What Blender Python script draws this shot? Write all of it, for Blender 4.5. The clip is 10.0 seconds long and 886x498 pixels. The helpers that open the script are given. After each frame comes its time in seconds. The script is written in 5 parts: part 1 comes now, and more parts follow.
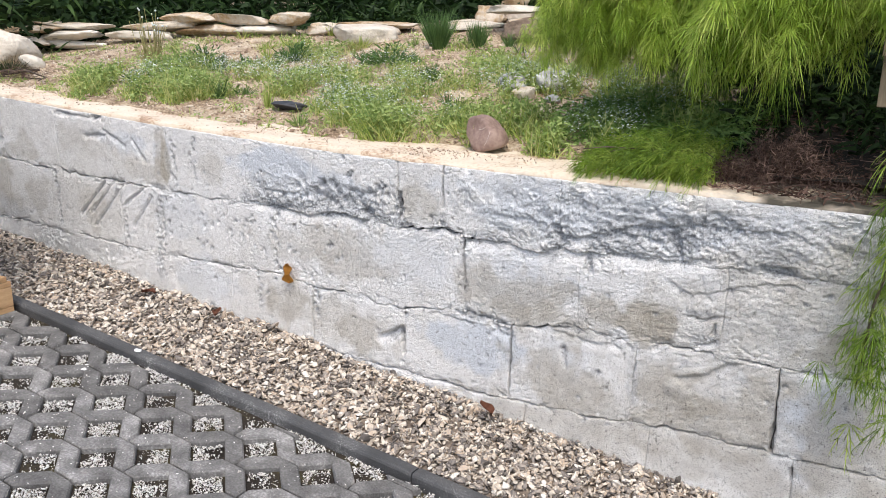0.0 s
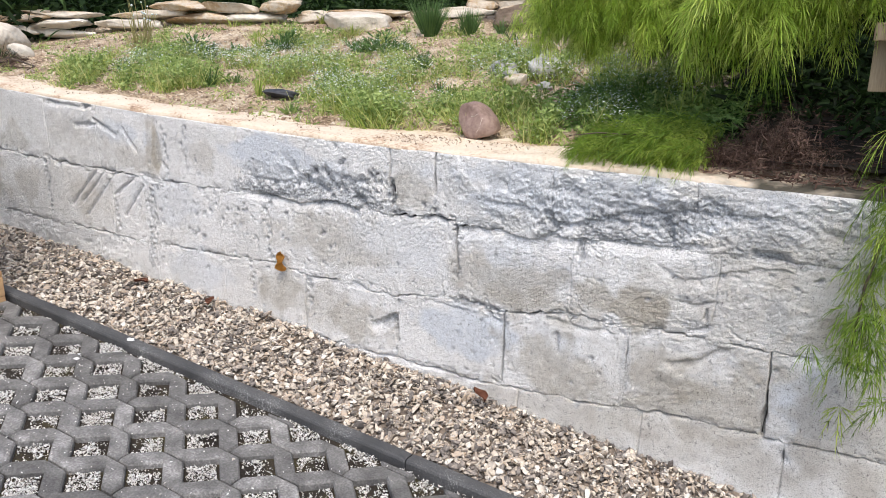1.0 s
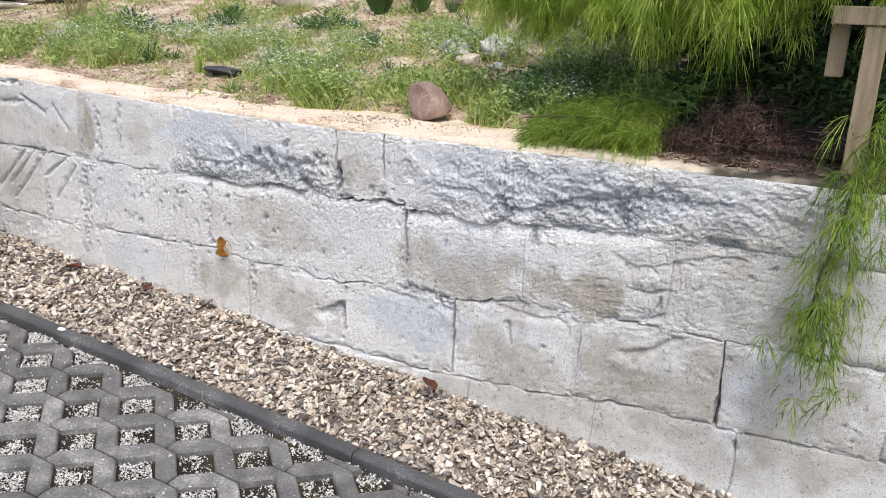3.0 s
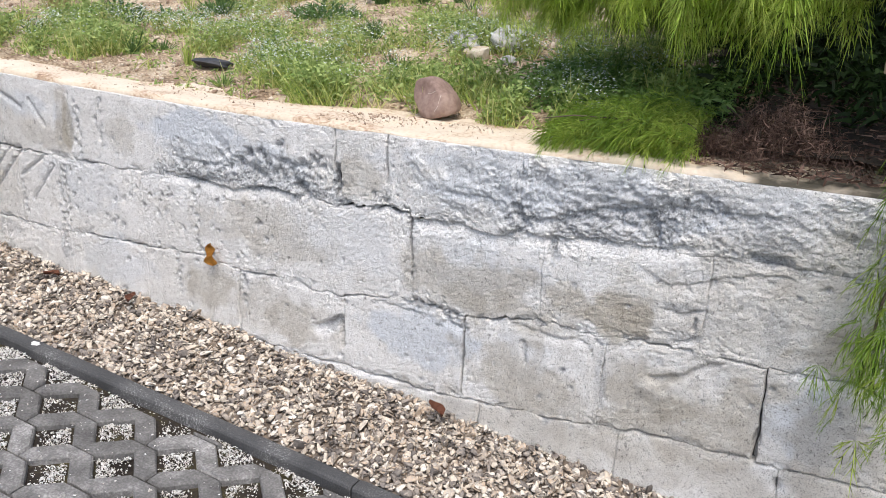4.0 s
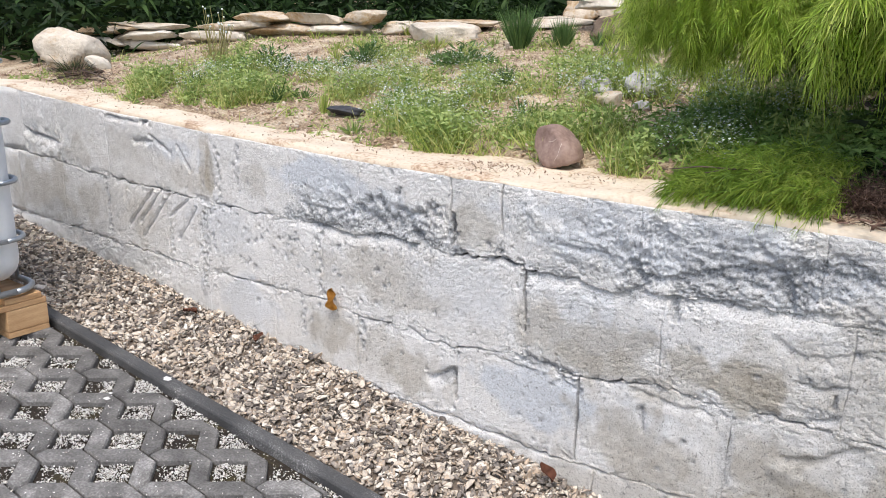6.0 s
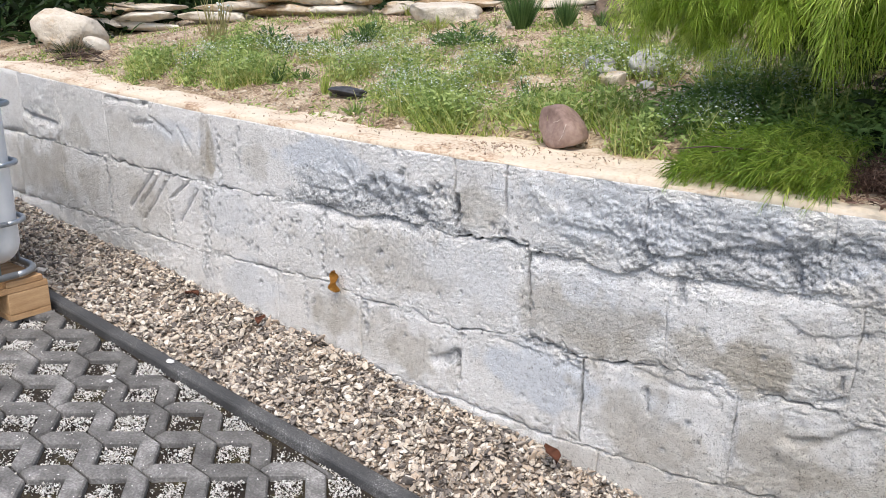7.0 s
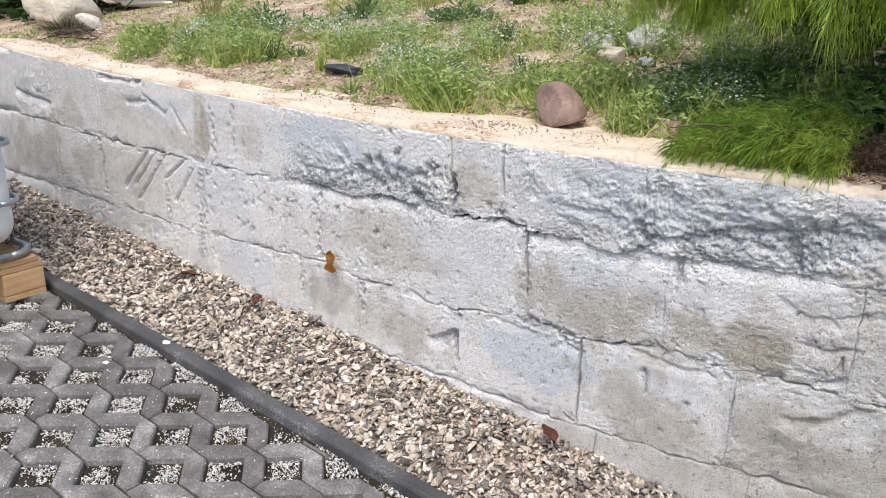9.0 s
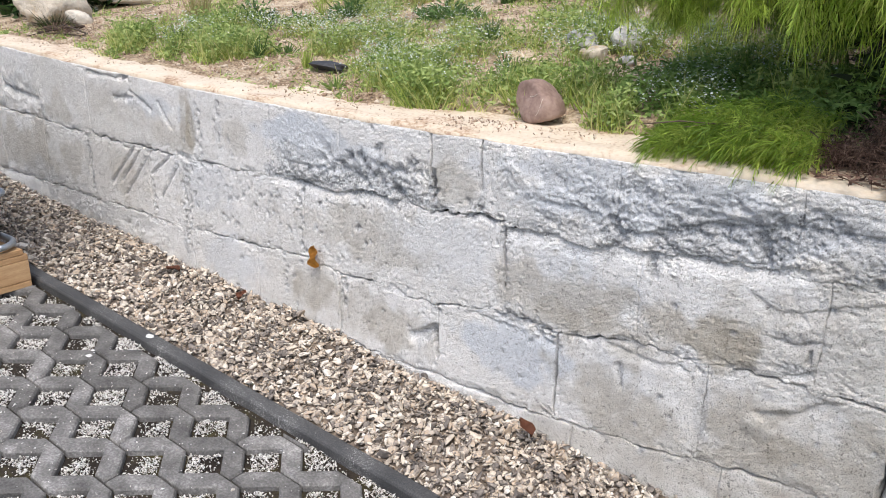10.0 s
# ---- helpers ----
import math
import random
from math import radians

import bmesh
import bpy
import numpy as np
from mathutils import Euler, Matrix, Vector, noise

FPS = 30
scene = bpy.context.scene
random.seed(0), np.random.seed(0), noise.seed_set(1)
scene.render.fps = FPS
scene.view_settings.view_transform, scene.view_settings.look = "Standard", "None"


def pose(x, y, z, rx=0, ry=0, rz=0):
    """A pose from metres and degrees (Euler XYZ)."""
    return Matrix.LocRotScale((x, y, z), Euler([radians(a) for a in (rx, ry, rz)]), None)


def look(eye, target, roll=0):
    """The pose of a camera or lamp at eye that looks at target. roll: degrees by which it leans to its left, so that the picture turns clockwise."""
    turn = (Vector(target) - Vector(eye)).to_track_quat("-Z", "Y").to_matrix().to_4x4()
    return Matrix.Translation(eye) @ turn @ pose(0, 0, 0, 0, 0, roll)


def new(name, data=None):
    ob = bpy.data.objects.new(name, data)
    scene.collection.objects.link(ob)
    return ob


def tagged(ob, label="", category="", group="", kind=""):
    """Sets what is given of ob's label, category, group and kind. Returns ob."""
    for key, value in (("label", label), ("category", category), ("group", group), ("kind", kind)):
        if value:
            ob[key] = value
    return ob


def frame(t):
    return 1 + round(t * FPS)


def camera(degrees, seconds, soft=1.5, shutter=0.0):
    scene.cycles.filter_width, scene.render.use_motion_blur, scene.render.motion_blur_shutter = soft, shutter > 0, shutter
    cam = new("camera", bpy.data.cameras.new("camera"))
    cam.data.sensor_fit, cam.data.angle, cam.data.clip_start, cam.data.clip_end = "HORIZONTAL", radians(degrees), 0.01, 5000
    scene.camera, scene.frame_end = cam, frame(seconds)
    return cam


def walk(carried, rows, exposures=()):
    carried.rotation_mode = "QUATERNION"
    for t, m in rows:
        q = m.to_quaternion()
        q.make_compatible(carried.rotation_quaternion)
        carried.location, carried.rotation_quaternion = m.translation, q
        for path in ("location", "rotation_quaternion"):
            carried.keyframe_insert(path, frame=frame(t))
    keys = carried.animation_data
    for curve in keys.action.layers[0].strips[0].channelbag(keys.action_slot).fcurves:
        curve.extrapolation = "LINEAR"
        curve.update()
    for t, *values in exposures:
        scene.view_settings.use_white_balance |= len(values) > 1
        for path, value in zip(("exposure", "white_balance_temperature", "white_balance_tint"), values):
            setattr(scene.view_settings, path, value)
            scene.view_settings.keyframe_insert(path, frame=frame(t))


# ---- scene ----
cam = camera(57.5, 10.0, soft=0.75)
PATH = [
    (0, (1.228, -2.127, 1.203), (0.225, -0.481, 0.670), 0.82),
    (0.5, (1.229, -2.129, 1.200), (0.228, -0.483, 0.665), 0.77),
    (1, (1.230, -2.129, 1.195), (0.246, -0.480, 0.638), 0.66),
    (1.5, (1.232, -2.120, 1.193), (0.270, -0.466, 0.612), 0.48),
    (2, (1.225, -2.114, 1.190), (0.291, -0.449, 0.595), 0.74),
    (2.5, (1.230, -2.110, 1.193), (0.327, -0.429, 0.595), 1.25),
    (3.8, (1.080, -1.889, 1.164), (0.229, -0.183, 0.561), 2.20),
    (4, (1.063, -1.867, 1.166), (0.198, -0.172, 0.552), 2.16),
    (4.5, (1.083, -1.810, 1.170), (0.089, -0.186, 0.557), 1.54),
    (5, (1.116, -1.744, 1.171), (0.011, -0.183, 0.585), 1.26),
    (5.5, (1.123, -1.730, 1.181), (-0.045, -0.202, 0.632), 0.75),
    (5.7, (1.121, -1.738, 1.184), (-0.069, -0.221, 0.652), 0.57),
    (6.8, (1.100, -1.737, 1.181), (-0.110, -0.243, 0.632), 0.27),
    (7, (1.098, -1.737, 1.176), (-0.095, -0.237, 0.604), 0.40),
    (7.5, (1.086, -1.730, 1.172), (-0.075, -0.226, 0.547), 0.44),
    (8, (1.083, -1.729, 1.171), (-0.085, -0.238, 0.530), 0.21),
    (8.5, (1.083, -1.724, 1.176), (-0.097, -0.242, 0.534), 0.25),
    (9, (1.090, -1.714, 1.179), (-0.091, -0.227, 0.552), 0.21),
    (9.5, (1.102, -1.707, 1.180), (-0.070, -0.204, 0.574), 0.24),
    (10, (1.143, -1.702, 1.171), (-0.033, -0.210, 0.545), 0.55),
]
walk(cam, [(t, look(eye, target, roll)) for t, eye, target, roll in PATH], [(0.0, 0.58, 6480, 9), (10.0, 0.52, 6480, 9)])

# ---- light: bright overcast sky ----
SUN_EL, SUN_AZ = 62.0, 146.0
world = bpy.data.worlds.new("overcast_sky")
scene.world = world
world.use_nodes = True
wn, wl = world.node_tree.nodes, world.node_tree.links
sky = wn.new("ShaderNodeTexSky")
sky.sky_type = "NISHITA"
sky.sun_disc = False
sky.sun_elevation, sky.sun_rotation = radians(SUN_EL), radians(SUN_AZ)
sky.air_density, sky.dust_density, sky.ozone_density = 1.0, 4.0, 1.0
wl.new(sky.outputs[0], wn["Background"].inputs[0])
wn["Background"].inputs[1].default_value = 0.15
sun = new("sun", bpy.data.lights.new("sun", "SUN"))
sun.data.energy, sun.data.angle, sun.data.color = 1.3, radians(24), (1.0, 0.97, 0.93)
az, el = radians(SUN_AZ), radians(SUN_EL)
to_sun = Vector((math.sin(az) * math.cos(el), math.cos(az) * math.cos(el), math.sin(el)))
sun.matrix_world = look(to_sun * 20, (0, 0, 0))

# ---- small tools ----
rng = np.random.default_rng(7)


def smooth01(a, b, x):
    t = np.clip((x - a) / (b - a), 0, 1)
    return t * t * (3 - 2 * t)


def lattice_noise(x, y, seed=0):
    """Value noise on the unit grid, -1 to 1."""
    xi, yi = np.floor(x).astype(np.int64), np.floor(y).astype(np.int64)
    fx, fy = x - xi, y - yi
    fx, fy = fx * fx * (3 - 2 * fx), fy * fy * (3 - 2 * fy)

    def h(a, b):
        v = (a * 374761393 + b * 668265263 + seed * 1442695041) & 0x7FFFFFFF
        v = ((v ^ (v >> 13)) * 1274126177) & 0x7FFFFFFF
        return ((v ^ (v >> 16)) & 0xFFFF) / 32767.5 - 1.0

    return (h(xi, yi) * (1 - fx) + h(xi + 1, yi) * fx) * (1 - fy) + (h(xi, yi + 1) * (1 - fx) + h(xi + 1, yi + 1) * fx) * fy


def fbm(x, y, octaves=4, seed=0, gain=0.5):
    total, amp = 0, 1.0
    for o in range(octaves):
        total = total + amp * lattice_noise(x * 2**o + 17.3 * o, y * 2**o - 9.1 * o, seed + o)
        amp *= gain
    return total


def fast_mesh(name, verts, faces, mat=None, shade=False, parent=None):
    """One mesh object from arrays; all faces have the same number of corners."""
    verts, faces = np.asarray(verts, np.float32), np.asarray(faces, np.int32)
    me = bpy.data.meshes.new(name)
    me.vertices.add(len(verts))
    me.vertices.foreach_set("co", verts.ravel())
    me.loops.add(faces.size)
    me.loops.foreach_set("vertex_index", faces.ravel())
    me.polygons.add(len(faces))
    me.polygons.foreach_set("loop_start", np.arange(0, faces.size, faces.shape[1], dtype=np.int32))
    if shade:
        me.polygons.foreach_set("use_smooth", np.ones(len(faces), bool))
    me.update(calc_edges=True)
    me.validate()
    if mat:
        me.materials.append(mat)
    ob = new(name, me)
    ob.parent = parent
    return ob


def part(name, bm, mat, parent=None, label="", shade=False):
    me = bpy.data.meshes.new(name)
    bmesh.ops.recalc_face_normals(bm, faces=bm.faces)
    bm.to_mesh(me)
    bm.free()
    if shade:
        me.polygons.foreach_set("use_smooth", np.ones(len(me.polygons), bool))
    if mat:
        me.materials.append(mat)
    ob = new(name, me)
    ob.parent = parent
    return tagged(ob, label)


def box_bm(lo, hi, bevel=0.0, segs=2, m=None):
    bm = bmesh.new()
    size, mid = [h - l for l, h in zip(lo, hi)], [(h + l) / 2 for l, h in zip(lo, hi)]
    bmesh.ops.create_cube(bm, size=1, matrix=Matrix.Translation(mid) @ Matrix.Diagonal((*size, 1)))
    if bevel:
        bmesh.ops.bevel(bm, geom=list(bm.edges), offset=bevel, segments=segs, profile=0.5, affect="EDGES")
    if m is not None:
        bmesh.ops.transform(bm, matrix=m, verts=bm.verts)
    return bm


def tube_bm(points, radius, sides=8):
    """A tube along points; radius is a number or one for each point."""
    bm, rings = bmesh.new(), []
    points = [Vector(p) for p in points]
    for i, p in enumerate(points):
        d = (points[min(i + 1, len(points) - 1)] - points[max(i - 1, 0)]).normalized()
        s = d.orthogonal().normalized() if i == 0 else (side - d * side.dot(d)).normalized()
        side, q = s, d.cross(s)
        r = radius[i] if hasattr(radius, "__len__") else radius
        rings.append([bm.verts.new(p + (s * math.cos(a) + q * math.sin(a)) * r) for a in [2 * math.pi * k / sides for k in range(sides)]])
    for a, b in zip(rings, rings[1:]):
        for k in range(sides):
            bm.faces.new((a[k], a[(k + 1) % sides], b[(k + 1) % sides], b[k]))
    bm.faces.new(rings[0][::-1])
    bm.faces.new(rings[-1])
    return bm


ICO = {}


def ico(level):
    """Vertices and triangles of a unit icosphere; level 0 is an octahedron."""
    if level == 0:
        return np.array([(1.0, 0, 0), (-1, 0, 0), (0, 1, 0), (0, -1, 0), (0, 0, 1), (0, 0, -1)]), np.array([(0, 2, 4), (2, 1, 4), (1, 3, 4), (3, 0, 4), (2, 0, 5), (1, 2, 5), (3, 1, 5), (0, 3, 5)])
    if level not in ICO:
        bm = bmesh.new()
        bmesh.ops.create_icosphere(bm, subdivisions=level, radius=1)
        ICO[level] = (np.array([v.co[:] for v in bm.verts]), np.array([[v.index for v in f.verts] for f in bm.faces]))
        bm.free()
    return ICO[level]


def turns(n, r):
    """n random rotations as matrices."""
    q = r.normal(size=(n, 4))
    q /= np.linalg.norm(q, axis=1, keepdims=True)
    w, x, y, z = q.T
    return np.stack([1 - 2 * (y * y + z * z), 2 * (x * y - z * w), 2 * (x * z + y * w), 2 * (x * y + z * w), 1 - 2 * (x * x + z * z), 2 * (y * z - x * w), 2 * (x * z - y * w), 2 * (y * z + x * w), 1 - 2 * (x * x + y * y)], 1).reshape(n, 3, 3)


def stone_shapes(level, count, r, planes=7):
    """Crushed-stone shapes: a sphere cut hard by a few planes, so that it has facets and corners."""
    v, f = ico(level)
    shapes = []
    for _ in range(count):
        p = v.copy()
        for _ in range(planes):
            d = r.normal(size=3)
            d /= np.linalg.norm(d)
            over = np.maximum(p @ d - r.uniform(0.12, 0.5), 0)
            p -= over[:, None] * d
        shapes.append(p / np.abs(p).max(0) * r.uniform(0.75, 1.0, 3))
    return np.array(shapes), f


def scatter_stones(name, places, sizes, mat, level=1, flat=(1.0, 0.78, 0.55), seed=3, tilt=None, shade=True):
    """Many stones joined into one mesh."""
    r = np.random.default_rng(seed)
    shapes, f = stone_shapes(level, 24, r)
    n = len(places)
    p = shapes[r.integers(0, len(shapes), n)] * np.array(flat) * r.uniform(0.75, 1.2, (n, 1, 3)) * np.asarray(sizes)[:, None, None]
    rot = turns(n, r)
    if tilt is not None:
        a = r.uniform(0, 2 * np.pi, n)
        c, s, o, e = np.cos(a), np.sin(a), np.zeros(n), np.ones(n)
        upright = np.stack([c, -s, o, s, c, o, o, o, e], 1).reshape(n, 3, 3)
        b, k = r.normal(0, tilt, n), r.normal(0, tilt, n)
        rx = np.stack([e, o, o, o, np.cos(b), -np.sin(b), o, np.sin(b), np.cos(b)], 1).reshape(n, 3, 3)
        ry = np.stack([np.cos(k), o, np.sin(k), o, e, o, -np.sin(k), o, np.cos(k)], 1).reshape(n, 3, 3)
        rot = rx @ ry @ upright
    p = np.einsum("nij,nvj->nvi", rot, p) + np.asarray(places)[:, None, :]
    faces = (f[None] + np.arange(n)[:, None, None] * shapes.shape[1]).reshape(-1, 3)
    return fast_mesh(name, p.reshape(-1, 3), faces, mat, shade)


# ---- materials ----
def material(name, stops, scale=8.0, rough=0.8, bump=0.3, fine=60.0, spread=0.0, island=0.0, obj=0.0, metal=0.0, spec=0.4, fine_mix=0.35, bump_dist=0.004, stretch=None, trans=0.0):
    """Colour from two scales of noise through a ramp, fine relief, and a shift for each island or object."""
    m = bpy.data.materials.new(name)
    m.use_nodes = True
    n, l = m.node_tree.nodes, m.node_tree.links
    b = n["Principled BSDF"]
    b.inputs["Roughness"].default_value, b.inputs["Metallic"].default_value, b.inputs["Specular IOR Level"].default_value = rough, metal, spec
    co = n.new("ShaderNodeTexCoord")
    src = co.outputs["Object"]
    if stretch:
        mp = n.new("ShaderNodeMapping")
        mp.inputs["Scale"].default_value = stretch
        l.new(src, mp.inputs[0])
        src = mp.outputs[0]
    big, small = n.new("ShaderNodeTexNoise"), n.new("ShaderNodeTexNoise")
    big.inputs["Scale"].default_value, small.inputs["Scale"].default_value = scale, fine
    big.inputs["Detail"].default_value, small.inputs["Detail"].default_value = 5, 4
    l.new(src, big.inputs["Vector"])
    l.new(src, small.inputs["Vector"])
    mix = n.new("ShaderNodeMix")
    mix.inputs[0].default_value = fine_mix
    l.new(big.outputs[0], mix.inputs[2])
    l.new(small.outputs[0], mix.inputs[3])
    value = mix.outputs[0]
    if island or obj:
        add = n.new("ShaderNodeMath")
        add.operation = "MULTIPLY_ADD"
        if island:
            geo = n.new("ShaderNodeNewGeometry")
            l.new(geo.outputs["Random Per Island"], add.inputs[0])
        else:
            info = n.new("ShaderNodeObjectInfo")
            l.new(info.outputs["Random"], add.inputs[0])
        add.inputs[1].default_value = island or obj
        sub = n.new("ShaderNodeMath")
        sub.operation = "SUBTRACT"
        sub.inputs[1].default_value = (island or obj) / 2
        l.new(value, sub.inputs[0])
        l.new(sub.outputs[0], add.inputs[2])
        value = add.outputs[0]
    ramp = n.new("ShaderNodeValToRGB")
    while len(ramp.color_ramp.elements) < len(stops):
        ramp.color_ramp.elements.new(0.5)
    for e, (at, c) in zip(ramp.color_ramp.elements, stops):
        e.position, e.color = at, (*c, 1)
    l.new(value, ramp.inputs[0])
    l.new(ramp.outputs[0], b.inputs["Base Color"])
    if bump:
        bp = n.new("ShaderNodeBump")
        bp.inputs["Strength"].default_value, bp.inputs["Distance"].default_value = bump, bump_dist
        l.new(small.outputs[0], bp.inputs["Height"])
        l.new(bp.outputs[0], b.inputs["Normal"])
    if trans:
        tl, ms = n.new("ShaderNodeBsdfTranslucent"), n.new("ShaderNodeMixShader")
        l.new(ramp.outputs[0], tl.inputs[0])
        ms.inputs[0].default_value = trans
        l.new(b.outputs[0], ms.inputs[1])
        l.new(tl.outputs[0], ms.inputs[2])
        l.new(ms.outputs[0], n["Material Output"].inputs[0])
    return m


def wall_material():
    """Limewashed concrete block: white wash, bare grey where it broke, beige damp stains that in the east also carry
    painted shade, bluish wash. Masks lie in the mesh.
    """
    m = bpy.data.materials.new("limewashed_block")
    m.use_nodes = True
    n, l = m.node_tree.nodes, m.node_tree.links
    b = n["Principled BSDF"]
    b.inputs["Roughness"].default_value, b.inputs["Specular IOR Level"].default_value = 0.92, 0.2
    at = n.new("ShaderNodeAttribute")
    at.attribute_name = "wear"
    sep = n.new("ShaderNodeSeparateColor")
    l.new(at.outputs["Color"], sep.inputs[0])
    co = n.new("ShaderNodeTexCoord")

    def noise_of(scale, detail, rough=0.6):
        t = n.new("ShaderNodeTexNoise")
        t.inputs["Scale"].default_value, t.inputs["Detail"].default_value, t.inputs["Roughness"].default_value = scale, detail, rough
        l.new(co.outputs["Object"], t.inputs["Vector"])
        return t.outputs[0]

    def ramp_of(v, stops):
        r = n.new("ShaderNodeValToRGB")
        while len(r.color_ramp.elements) < len(stops):
            r.color_ramp.elements.new(0.5)
        for e, (p, c) in zip(r.color_ramp.elements, stops):
            e.position, e.color = p, (*c, 1)
        l.new(v, r.inputs[0])
        return r.outputs[0]

    def mixed(f, a, c, kind="MIX"):
        x = n.new("ShaderNodeMix")
        x.data_type, x.blend_type = "RGBA", kind
        for s, v in ((x.inputs[0], f), (x.inputs[6], a), (x.inputs[7], c)):
            if isinstance(v, float):
                s.default_value = v
            elif isinstance(v, tuple):
                s.default_value = (*v, 1)
            else:
                l.new(v, s)
        return x.outputs[2]

    big, mid, fine, grain = noise_of(3.0, 5), noise_of(16, 6, 0.7), noise_of(110, 5, 0.75), noise_of(300, 4, 0.7)
    squash = n.new("ShaderNodeMapping")
    squash.inputs["Scale"].default_value = (1.0, 1.0, 1.7)
    l.new(co.outputs["Object"], squash.inputs[0])
    pores = n.new("ShaderNodeTexNoise")
    pores.inputs["Scale"].default_value, pores.inputs["Detail"].default_value, pores.inputs["Roughness"].default_value = 150, 3, 0.65
    l.new(squash.outputs[0], pores.inputs["Vector"])
    pore = ramp_of(pores.outputs[0], [(0.34, (0, 0, 0)), (0.43, (0.9, 0.9, 0.9)), (0.6, (1, 1, 1))])
    wash = ramp_of(mid, [(0.3, (0.76, 0.745, 0.725)), (0.45, (0.86, 0.852, 0.842)), (0.62, (0.92, 0.916, 0.91))])
    wash = mixed(ramp_of(big, [(0.42, (0, 0, 0)), (0.62, (0.3, 0.3, 0.3))]), wash, (0.64, 0.615, 0.565))
    colour = mixed(sep.outputs[2], wash, (0.7, 0.735, 0.785))
    beige = ramp_of(mid, [(0.3, (0.35, 0.305, 0.24)), (0.5, (0.47, 0.43, 0.36)), (0.7, (0.6, 0.575, 0.52))])
    colour = mixed(sep.outputs[1], colour, beige)
    bare = ramp_of(fine, [(0.34, (0.14, 0.145, 0.15)), (0.44, (0.36, 0.37, 0.385)), (0.53, (0.58, 0.595, 0.615)), (0.64, (0.8, 0.81, 0.82))])
    colour = mixed(sep.outputs[0], colour, bare)
    # pores darkened in colour too, for the shade that bump alone doesn't give
    colour = mixed(0.35, colour, ramp_of(pores.outputs[0], [(0.31, (0.4, 0.39, 0.38)), (0.38, (0.98, 0.98, 0.98)), (0.75, (1.0, 1.0, 1.0))]), "MULTIPLY")
    specks = noise_of(75, 4, 0.7)
    colour = mixed(0.75, colour, ramp_of(specks, [(0.31, (0.25, 0.25, 0.25)), (0.375, (0.75, 0.75, 0.75)), (0.43, (1.0, 1.0, 1.0))]), "MULTIPLY")
    colour = mixed(1.0, colour, ramp_of(grain, [(0.36, (0.5, 0.49, 0.48)), (0.445, (0.97, 0.97, 0.97)), (0.6, (1.13, 1.13, 1.13))]), "MULTIPLY")
    l.new(colour, b.inputs["Base Color"])
    b0, b1, b2 = n.new("ShaderNodeBump"), n.new("ShaderNodeBump"), n.new("ShaderNodeBump")
    b0.inputs["Strength"].default_value, b0.inputs["Distance"].default_value = 0.4, 0.003
    b1.inputs["Strength"].default_value, b1.inputs["Distance"].default_value = 0.4, 0.005
    b2.inputs["Strength"].default_value, b2.inputs["Distance"].default_value = 1.0, 0.005
    l.new(pore, b0.inputs["Height"])
    l.new(fine, b1.inputs["Height"])
    l.new(grain, b2.inputs["Height"])
    l.new(b0.outputs[0], b1.inputs["Normal"])
    l.new(b1.outputs[0], b2.inputs["Normal"])
    l.new(b2.outputs[0], b.inputs["Normal"])
    return m


M_BLOCK = wall_material()

M_MORTAR = material("old_mortar", [(0.3, (0.06, 0.055, 0.05)), (0.7, (0.17, 0.16, 0.15))], 20, 0.95, 0.6)
M_CAP = material("cream_mortar_cap", [(0.33, (0.22, 0.14, 0.09)), (0.4, (0.46, 0.33, 0.23)), (0.48, (0.65, 0.55, 0.43)), (0.72, (0.75, 0.675, 0.575))], 7, 0.9, 0.6, 90, fine_mix=0.4)
# east end of the cap: the maple's shade put into the colour, with dirt
M_CAP_SHADE_DIRT = (0.07, 0.063, 0.047)


def shade_dirty_end(m, x0, x1, shade_dirt):
    """Darkens a material towards the shaded end of the wall: painted shade and dirt, with ragged edges."""
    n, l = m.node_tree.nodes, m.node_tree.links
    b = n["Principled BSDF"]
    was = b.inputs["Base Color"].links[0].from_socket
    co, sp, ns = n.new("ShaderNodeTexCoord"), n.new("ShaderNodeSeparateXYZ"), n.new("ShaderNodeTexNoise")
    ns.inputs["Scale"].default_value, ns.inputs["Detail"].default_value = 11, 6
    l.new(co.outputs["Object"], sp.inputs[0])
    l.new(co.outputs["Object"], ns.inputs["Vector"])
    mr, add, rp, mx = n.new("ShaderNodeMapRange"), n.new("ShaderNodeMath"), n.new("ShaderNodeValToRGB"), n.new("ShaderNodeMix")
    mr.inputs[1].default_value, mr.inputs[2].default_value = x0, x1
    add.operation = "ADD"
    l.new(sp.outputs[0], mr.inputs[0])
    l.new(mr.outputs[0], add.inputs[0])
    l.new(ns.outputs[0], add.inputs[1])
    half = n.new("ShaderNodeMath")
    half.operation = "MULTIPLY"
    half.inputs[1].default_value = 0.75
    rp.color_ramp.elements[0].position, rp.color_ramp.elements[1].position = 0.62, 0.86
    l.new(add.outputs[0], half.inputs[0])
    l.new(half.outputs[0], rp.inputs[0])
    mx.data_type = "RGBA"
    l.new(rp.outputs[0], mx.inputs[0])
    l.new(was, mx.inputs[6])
    mx.inputs[7].default_value = (*shade_dirt, 1)
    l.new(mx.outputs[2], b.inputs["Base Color"])


